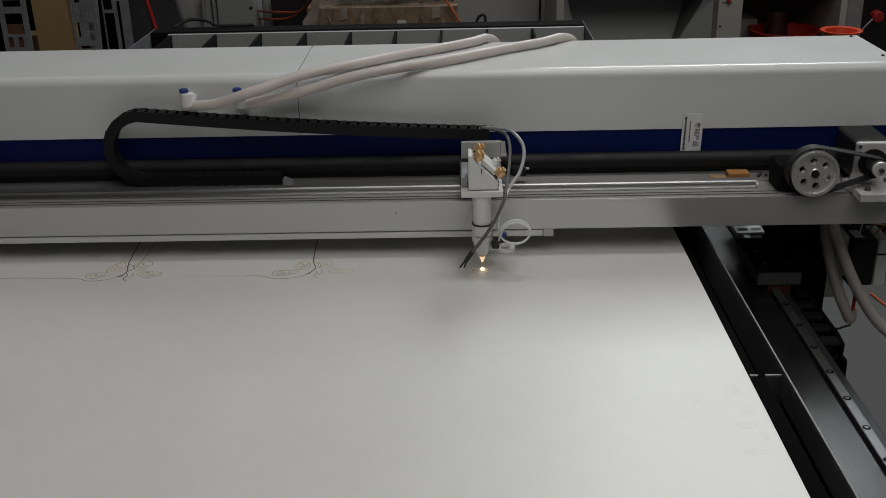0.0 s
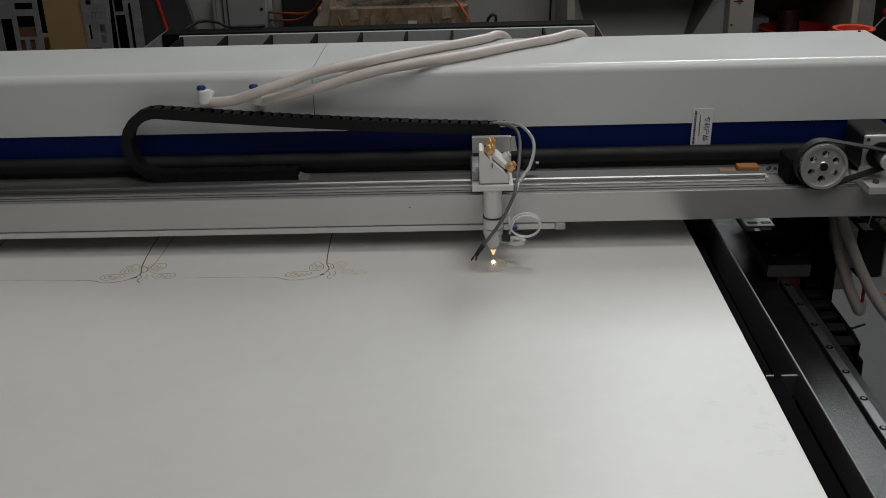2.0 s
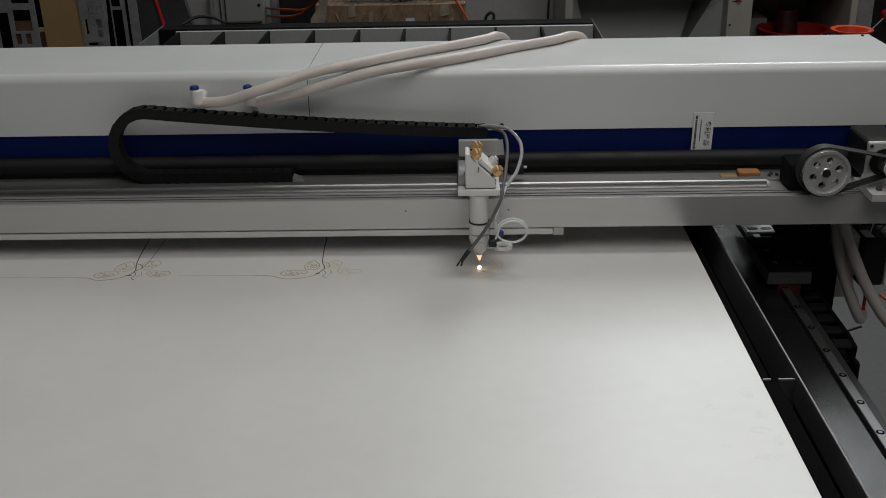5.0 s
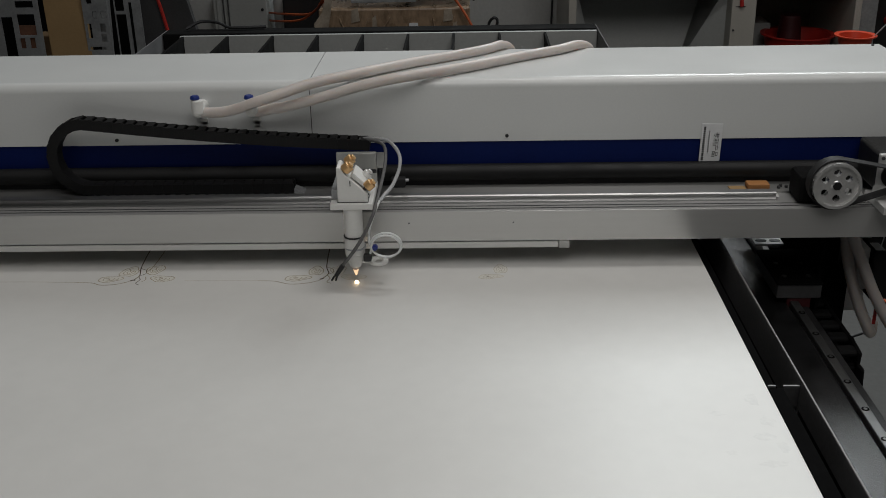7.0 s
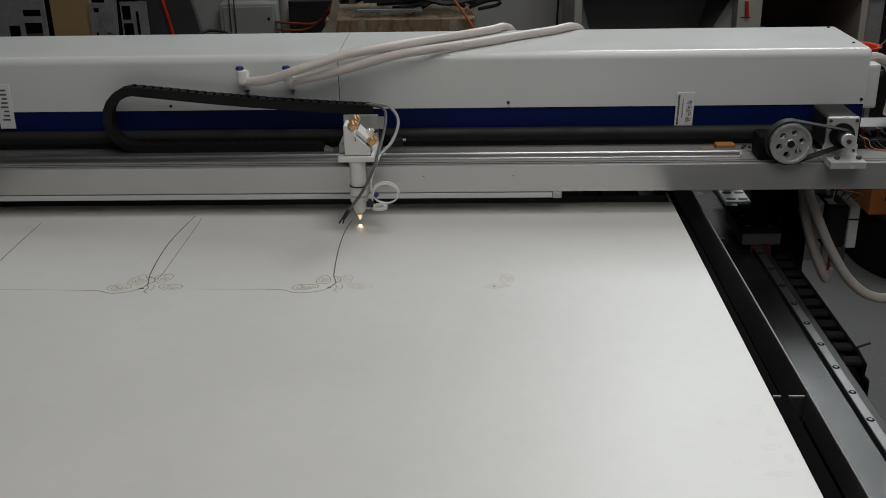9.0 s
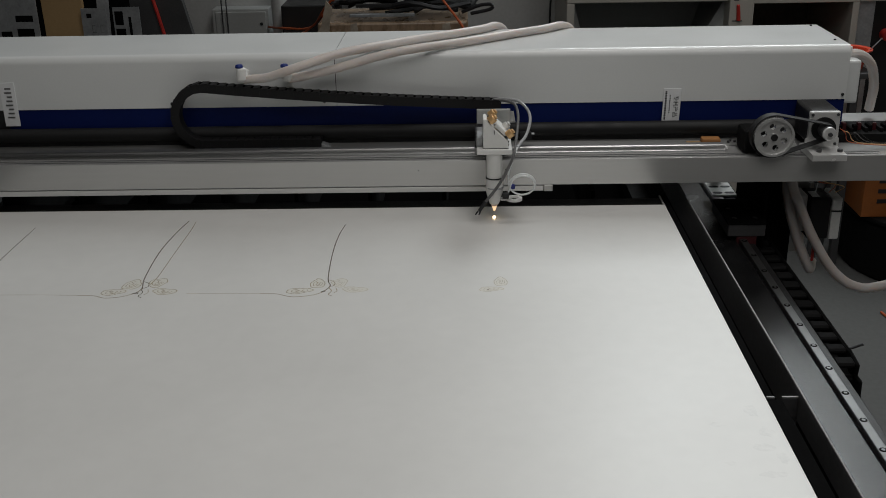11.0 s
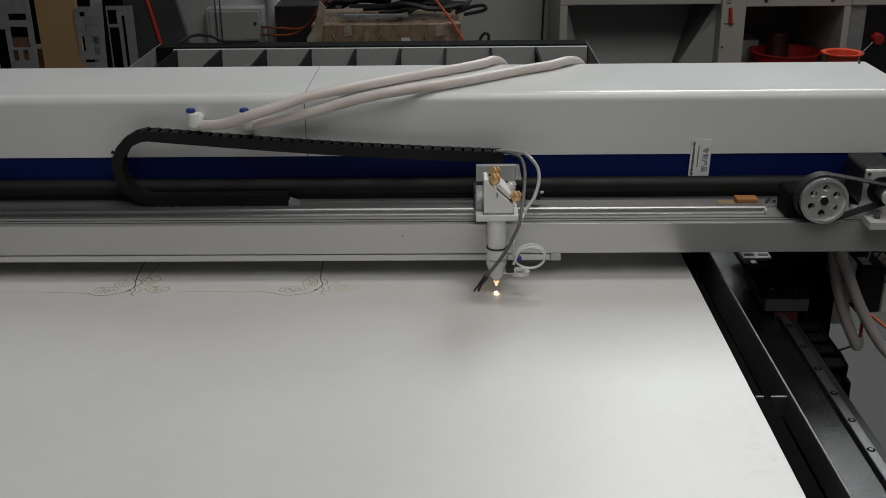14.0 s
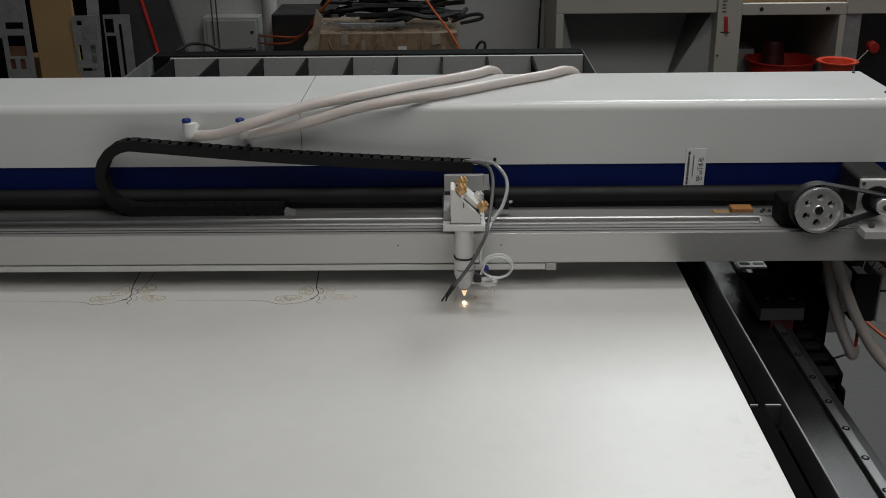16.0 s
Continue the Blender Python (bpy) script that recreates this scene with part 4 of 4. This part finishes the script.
part("torn_flap", prism([(-0.52, 0.70), (-0.49, 0.72), (-0.455, 0.90), (-0.475, 0.925), (-0.495, 0.84), (-0.525, 0.80)], "y", 3.54, 3.546), FLAP, wrap, "pale torn cardboard flap")
for x, z, w, h in ((-0.40, 0.80, 0.030, 0.05), (-0.33, 0.765, 0.018, 0.06), (-0.09, 0.80, 0.035, 0.045), (-0.06, 0.77, 0.02, 0.03)):
    part("film_patch", prism([(x, z), (x + w, z + 0.006), (x + w * 0.8, z + h), (x + w * 0.1, z + h * 0.85)], "y", 3.5455, 3.5462), FLAP, wrap)
for k in range(6):
    random.seed(70 + k)
    x = -0.44 + 0.075 * k
    part("film_fold", sweep([(x, 3.5475, 0.66), (x + random.uniform(-0.03, 0.03), 3.545, 0.74), (x + random.uniform(-0.02, 0.05), 3.5475, 0.815)], 0.003, 6), WRAP, wrap)
heap = thing("cable_heap", (-0.24, 3.7, 0.849), "heap of black cables and trunking on the carton", "cables")
for k in range(46):
    random.seed(100 + k)
    x, y, z = random.uniform(-0.43, -0.05), random.uniform(3.57, 3.82), 0.855 + random.uniform(0, 0.13)
    w = random.uniform(0.08, 0.2)
    pts = [(x - w, y, z), (x - w * 0.4, y + random.uniform(-0.04, 0.04), z + random.uniform(-0.005, 0.03)), (x + w * 0.3, y + random.uniform(-0.04, 0.04), z + random.uniform(-0.005, 0.03)), (x + w, y, z + random.uniform(-0.01, 0.02))]
    pts = [(min(max(px, -0.47), 0.03), py, max(pz, 0.857)) for px, py, pz in pts]
    part("cable", sweep(pts, random.uniform(0.005, 0.009), 7, 5), (INK, BLACKP, BLACKF, INK, BLACKT)[k % 5], heap)
part("cable_end", sweep([(-0.02, 3.6, 0.87), (0.04, 3.58, 0.895), (0.08, 3.56, 0.90), (0.075, 3.56, 0.885), (0.01, 3.58, 0.868)], 0.006, 8), INK, heap)
for k in range(4):
    y = 3.556 + 0.02 * k
    t = part("trunking", box(-0.40 + 0.02 * k, -0.18 + 0.03 * k, y, y + 0.016, 0.865 + 0.028 * k, 0.875 + 0.03 * k, 0.001), (GALV, BLACKT, DARK, PAPER)[k], heap)
for pts in ([(-0.79, 4.155, 0.73), (-0.68, 3.90, 0.77), (-0.56, 3.75, 0.80), (-0.48, 3.6, 0.90), (-0.38, 3.56, 1.0), (-0.3, 3.55, 1.1)],
            [(-0.79, 4.155, 0.70), (-0.70, 3.92, 0.74), (-0.60, 3.8, 0.77), (-0.50, 3.66, 0.86), (-0.44, 3.6, 0.95), (-0.4, 3.56, 1.06)],
            [(-0.15, 3.56, 1.02), (-0.09, 3.54, 0.93), (-0.03, 3.53, 0.85), (0.02, 3.52, 0.76), (0.045, 3.52, 0.66)]):
    solo("power_cord", sweep(pts, 0.0042, 8), WIRE, "orange power cord draped over the carton", "cord", group="orange cords")
solo("cable_stub", sweep([(0.06, 3.60, 0.635), (0.062, 3.58, 0.77), (0.078, 3.57, 0.805), (0.092, 3.57, 0.800), (0.090, 3.57, 0.780), (0.072, 3.57, 0.765)], 0.005, 7), INK, "black cable stub sticking up behind the bed", "cable")
solo("black_hose", sweep([(-0.86, 3.17, 0.861), (-0.82, 3.19, 0.878), (-0.77, 3.19, 0.876), (-0.73, 3.18, 0.862), (-0.68, 3.18, 0.861), (-0.62, 3.19, 0.861)], 0.0048, 8), INK, "black hose lying over the rear of the table", "hose")
solo("wall_wire", sweep([(0.34, 4.2, 1.2), (0.345, 4.2, 0.95), (0.33, 4.2, 0.86), (0.325, 4.2, 0.72), (0.32, 4.2, 0.5)], 0.004, 6), INK, "thin black wire hanging down the partition", "wire")

# leaning boards and cut frames
board_mesh = prism([(3.62, 0.0), (3.64, 0.0), (3.86, 1.5), (3.84, 1.5)], "x", -1.510, -1.364, 0.001)
for v in board_mesh.verts:
    v.co.x -= 0.07 * (v.co.z - 0.73)
solo("fibreboard", board_mesh, TAN, "tan fibreboard strip leaning upright", "board")


def cut_frame(name, x0, x1, y, z1, holes, label):
    """A cut-out steel plate on end: bars round rectangular openings."""
    b = None
    xs = sorted({x0, x1, *[h[0] for h in holes], *[h[1] for h in holes]})
    zs = sorted({0.0, z1, *[h[2] for h in holes], *[h[3] for h in holes]})
    for a, c in zip(xs, xs[1:]):
        run = None
        for d, e in zip(zs, zs[1:]):
            inside = any(h[0] <= (a + c) / 2 <= h[1] and h[2] <= (d + e) / 2 <= h[3] for h in holes)
            if not inside:
                b = box(a, c, y, y + 0.004, d, e, 0, bm=b)
    return solo(name, b, GALV, label, "cut plate", group="cut steel plates", smooth=False)


cut_frame("cut_plate", -1.372, -1.282, 3.72, 0.883, [(-1.355, -1.336, 0.849, 0.865), (-1.339, -1.325, 0.797, 0.823), (-1.309, -1.289, 0.797, 0.823), (-1.363, -1.348, 0.726, 0.779), (-1.318, -1.297, 0.748, 0.779), (-1.318, -1.297, 0.713, 0.742), (-1.363, -1.305, 0.685, 0.696)], "scorched grey steel plate with square cut-outs")
solo("offcut", box(-1.3375, -1.3265, 3.722, 3.7255, 0.7985, 0.8215, 0), GALV, "small square offcut still sitting in the plate", "offcut", group="offcuts in the plate", smooth=False)
solo("offcut", box(-1.3075, -1.2905, 3.722, 3.7255, 0.7985, 0.8215, 0), GALV, "small square offcut still sitting in the plate", "offcut", group="offcuts in the plate", smooth=False)
cut_frame("cut_plate", -1.272, -1.176, 3.76, 0.879, [(-1.268, -1.236, 0.815, 0.865), (-1.268, -1.232, 0.60, 0.803), (-1.219, -1.208, 0.5, 0.845)], "grey steel plate with tall cut-outs")
cut_frame("cut_plate", -1.70, -1.52, 3.70, 1.1, [(-1.602, -1.538, 0.842, 0.865), (-1.602, -1.54, 0.745, 0.819), (-1.604, -1.586, 0.698, 0.735), (-1.569, -1.55, 0.698, 0.735), (-1.66, -1.62, 0.66, 0.81)], "grey steel frame with rectangular openings")
solo("rusty_plate", box(-1.615, -1.535, 3.712, 3.716, 0.0, 0.778, 0.0005), mat("rusty_steel", (0.16, 0.075, 0.045), 0.75, 0.1, 0.35, 20, 120, 0.3), "rust-brown steel plate standing behind the frame", "plate")
solo("steel_strip", prism([(3.66, 0.0), (3.664, 0.0), (3.88, 1.5), (3.876, 1.5)], "x", -1.335, -1.292, 0.0005), GALV, "bright steel strip leaning upright", "strip")
solo("steel_plate", prism([(-1.22, 0.0), (-0.83, 0.0), (-1.165, 1.5), (-1.22, 1.5)], "y", 3.80, 3.83, 0.001), DARK, "dark grey steel panel leaning behind the table", "panel")
solo("red_hose", sweep([(-1.185, 3.79, 1.25), (-1.155, 3.79, 1.02), (-1.13, 3.79, 0.90), (-1.105, 3.79, 0.78), (-1.085, 3.79, 0.66), (-1.08, 3.79, 0.5)], 0.0065, 8), RED, "red hose hanging over the grey panel", "hose")
solo("small_carton", box(-1.62, -1.53, 3.86, 3.95, 0.0, 0.71, 0.003), CARD, "brown cardboard carton behind the plates", "carton")

# the second machine with its hopper
hop = thing("hopper_machine", (0.67, 4.0, 0), "cream machine cabinet with a grey waste hopper", "machine")
part("left_post", box(0.345, 0.372, 3.7, 3.75, 0, 0.8755, 0.002), CABW, hop)
part("left_side", box(0.345, 0.372, 3.7502, 4.2, 0, 1.6, 0.002), CABW, hop)
part("upper_panel", box(0.345, 0.9045, 3.7, 3.74, 0.876, 1.6, 0.003), CABW, hop, "cream front panel")
part("right_post", box(0.905, 0.989, 3.68, 4.2, 0, 1.6, 0.003), CABW, hop, "cream corner post")
part("hopper_back", prism([(3.86, 0.40), (3.87, 0.40), (4.10, 0.90), (4.09, 0.90)], "x", 0.373, 0.9045), CABG, hop, "grey sloping hopper plate")
for a, b_ in ((0.373, 0.47), (0.9045, 0.77)):
    m_ = bmesh.new()
    v = [m_.verts.new(p) for p in ((a, 3.755, 0.876), (a, 4.09, 0.876), (b_, 3.90, 0.55), (a, 3.755, 0.45))]
    m_.faces.new((v[0], v[1], v[2]))
    m_.faces.new((v[0], v[2], v[3]))
    r_ = bmesh.ops.extrude_face_region(m_, geom=list(m_.faces))
    bmesh.ops.translate(m_, verts=[g_ for g_ in r_["geom"] if isinstance(g_, bmesh.types.BMVert)], vec=(0, 0.006, 0.0))
    bmesh.ops.recalc_face_normals(m_, faces=m_.faces)
    part("hopper_side", m_, CABG, hop, smooth=False)
# unseen top and back, added to keep lamp light out of the hopper
part("light_block_roof", box(0.345, 0.989, 3.68, 4.2, 1.6004, 1.62, 0.002), CABW, hop)
part("light_block_back", box(0.373, 0.9045, 4.18, 4.2, 0, 1.6, 0.001), CABG, hop)
part("lower_panel", box(0.373, 0.9045, 3.72, 3.75, 0, 0.45, 0.002), CABG, hop)
part("post_groove", box(0.917, 0.951, 3.6785, 3.6798, 0.8095, 0.8125, 0), INK, hop, smooth=False)
part("post_screw", rod((0.915, 3.6799, 0.73), (0.915, 3.677, 0.73), 0.004, seg=8), DARK, hop)
pen = solo("red_marker", rod((0.937, 3.672, 0.8128), (0.932, 3.672, 0.868), 0.0075, 0.006, 12, 0.002), RED, "red marker pen held on the cream post", "marker pen")
for k in range(5):
    part("print_bar", box(0.918, 0.934 - 0.002 * (k % 3), 3.6785, 3.6798, 0.88 + 0.012 * k, 0.885 + 0.012 * k, 0), GREYC, hop, smooth=False)

SHELFB = mat("stained_brown_board", (0.17, 0.145, 0.125), 0.7, 0, 0.35, 5, 80, 0.1)
shelf = thing("open_shelf", (1.25, 4.0, 0), "cream open steel shelf beside the machine", "shelf")
part("top_rail", box(0.993, 1.358, 3.7, 3.73, 0.866, 0.906, 0.002), CABW, shelf)
for x in (1.06, 1.29):
    part("rail_hole", rod((x, 3.6999, 0.887), (x, 3.697, 0.887), 0.007, seg=10), INK, shelf)
part("side_post", box(1.335, 1.358, 3.7005, 4.2, 0, 0.8655, 0.002), CABW, shelf)
part("outer_post", box(1.36, 1.42, 3.72, 4.2, 0, 1.5, 0.002), GALV, shelf)
part("board", box(0.993, 1.3345, 3.705, 4.2, 0.545, 0.57, 0.001), DARK, shelf)
part("back", box(0.993, 1.3345, 4.18, 4.2, 0, 1.3, 0.001), SHELFB, shelf)
part("upper_board", box(0.993, 1.358, 3.7305, 4.2, 0.906, 0.93, 0.001), CARD, shelf)
part("inner_box", box(1.02, 1.12, 3.95, 4.1, 0.5704, 0.70, 0.002), CABG, shelf)
part("upper_cover", box(1.3595, 1.9, 3.70, 3.7195, 0.868, 1.5, 0.002), CABW, shelf)
solo("dark_machine", box(1.425, 2.1, 3.9, 4.3, 0, 1.2, 0.004), BLACKM, "dark machine body behind the shelf", "machine")


def basin(name, x, y, z, r0, r1, h, label):
    b = bmesh.new()
    prof_ = [(0.001, z), (r0, z), (r1, z + h), (r1 + 0.012, z + h + 0.002), (r1 + 0.012, z + h + 0.006), (r1 - 0.003, z + h + 0.004), (r0 - 0.003, z + 0.004), (0.001, z + 0.004)]
    rings = [[b.verts.new((x + r * math.cos(math.tau * i / 36), y + r * math.sin(math.tau * i / 36), zz)) for i in range(36)] for r, zz in prof_]
    for p, q in zip(rings, rings[1:]):
        for i in range(36):
            b.faces.new((p[i], p[(i + 1) % 36], q[(i + 1) % 36], q[i]))
    b.faces.new(rings[0][::-1])
    bmesh.ops.recalc_face_normals(b, faces=b.faces)
    return solo(name, b, REDP, label, "basin")


wide = basin("red_basin", 1.195, 3.86, 0.5704, 0.10, 0.12, 0.105, "wide dark red plastic basin on the shelf")
wide.data.materials[0] = RED
jug = solo("red_jug", rod((1.17, 3.88, 0.5748), (1.17, 3.88, 0.745), 0.05, 0.036, 28, 0.006), WIPER, "dark red plastic jug standing in the basin", "jug")
stool = thing("low_stool", (1.27, 3.50, 0), "grey steel stool carrying an orange bowl", "stool")
part("seat", box(1.18, 1.33, 3.41, 3.59, 0.662, 0.682, 0.003), DARK, stool)
for x in (1.185, 1.262):
    for y in (3.415, 3.56):
        part("leg", box(x, x + 0.025, y, y + 0.025, 0, 0.6618, 0.001), DARK, stool)
basin("orange_bowl", 1.275, 3.50, 0.6824, 0.042, 0.056, 0.058, "small orange plastic bowl with a stick in it")
solo("bowl_stick", rod((1.285, 3.49, 0.688), (1.36, 3.47, 0.785), 0.002, seg=8), GALV, "thin white stick leaning in the orange bowl", "stick")
solo("orange_reel", rod((1.535, 3.899, 0.715), (1.535, 3.86, 0.715), 0.022, 0.02, 20, 0.004), RED, "small orange plastic reel on the dark machine", "reel")


# ---- what moves ----
MOVES = [(0.0, 0.035, 0.0), (0.5, 0.010, -0.006), (1.0, 0.014, -0.001), (1.5, 0.006, -0.004), (2.0, 0.032, 0.028), (2.5, 0.047, 0.028),
         (3.0, 0.046, 0.027), (3.5, 0.034, 0.022), (4.0, 0.040, 0.021), (4.2, 0.038, 0.020), (5.2, 0.012, 0.006), (6.3, -0.060, -0.005), (6.5, -0.099, -0.007),
         (7.0, -0.163, -0.018), (7.5, -0.197, -0.005), (8.0, -0.201, 0.026), (8.5, -0.190, 0.116), (9.0, -0.193, 0.238), (9.2, -0.192, 0.264),
         (9.7, -0.165, 0.295), (10.3, -0.060, 0.306), (10.9, 0.030, 0.292), (11.3, 0.051, 0.262), (11.5, 0.050, 0.216), (12.0, 0.049, 0.134),
         (12.5, 0.053, 0.036), (13.0, 0.052, 0.005), (13.5, 0.052, -0.010), (14.0, 0.045, -0.019), (14.5, 0.034, -0.021), (15.0, 0.024, -0.021),
         (15.5, 0.015, -0.025), (16.0, 0.006, -0.022)]


def motions():
    walk(gantry, [(t, pose(GO.x, GO.y + g, GO.z)) for t, x, g in MOVES])
    walk(head, [(t, pose(x, HO.y + g, HO.z)) for t, x, g in MOVES])
    walk(chain, [(t, pose(-0.5, CY + g, 0.947)) for t, x, g in MOVES])
    for k, ob in enumerate(LINKS):
        walk(ob, [(t, chain_pose((k + 0.5) * PITCH, x)) for t, x, g in MOVES])
    ts, xs = [r[0] for r in MOVES], [r[1] for r in MOVES]
    turn = [(i / 10, pose(PUL.x, PUL.y, PUL.z, 0, -math.degrees(float(np.interp(i / 10, ts, xs)) / 0.0125), 0)) for i in range(161)]
    walk(pulley, turn)


motions()
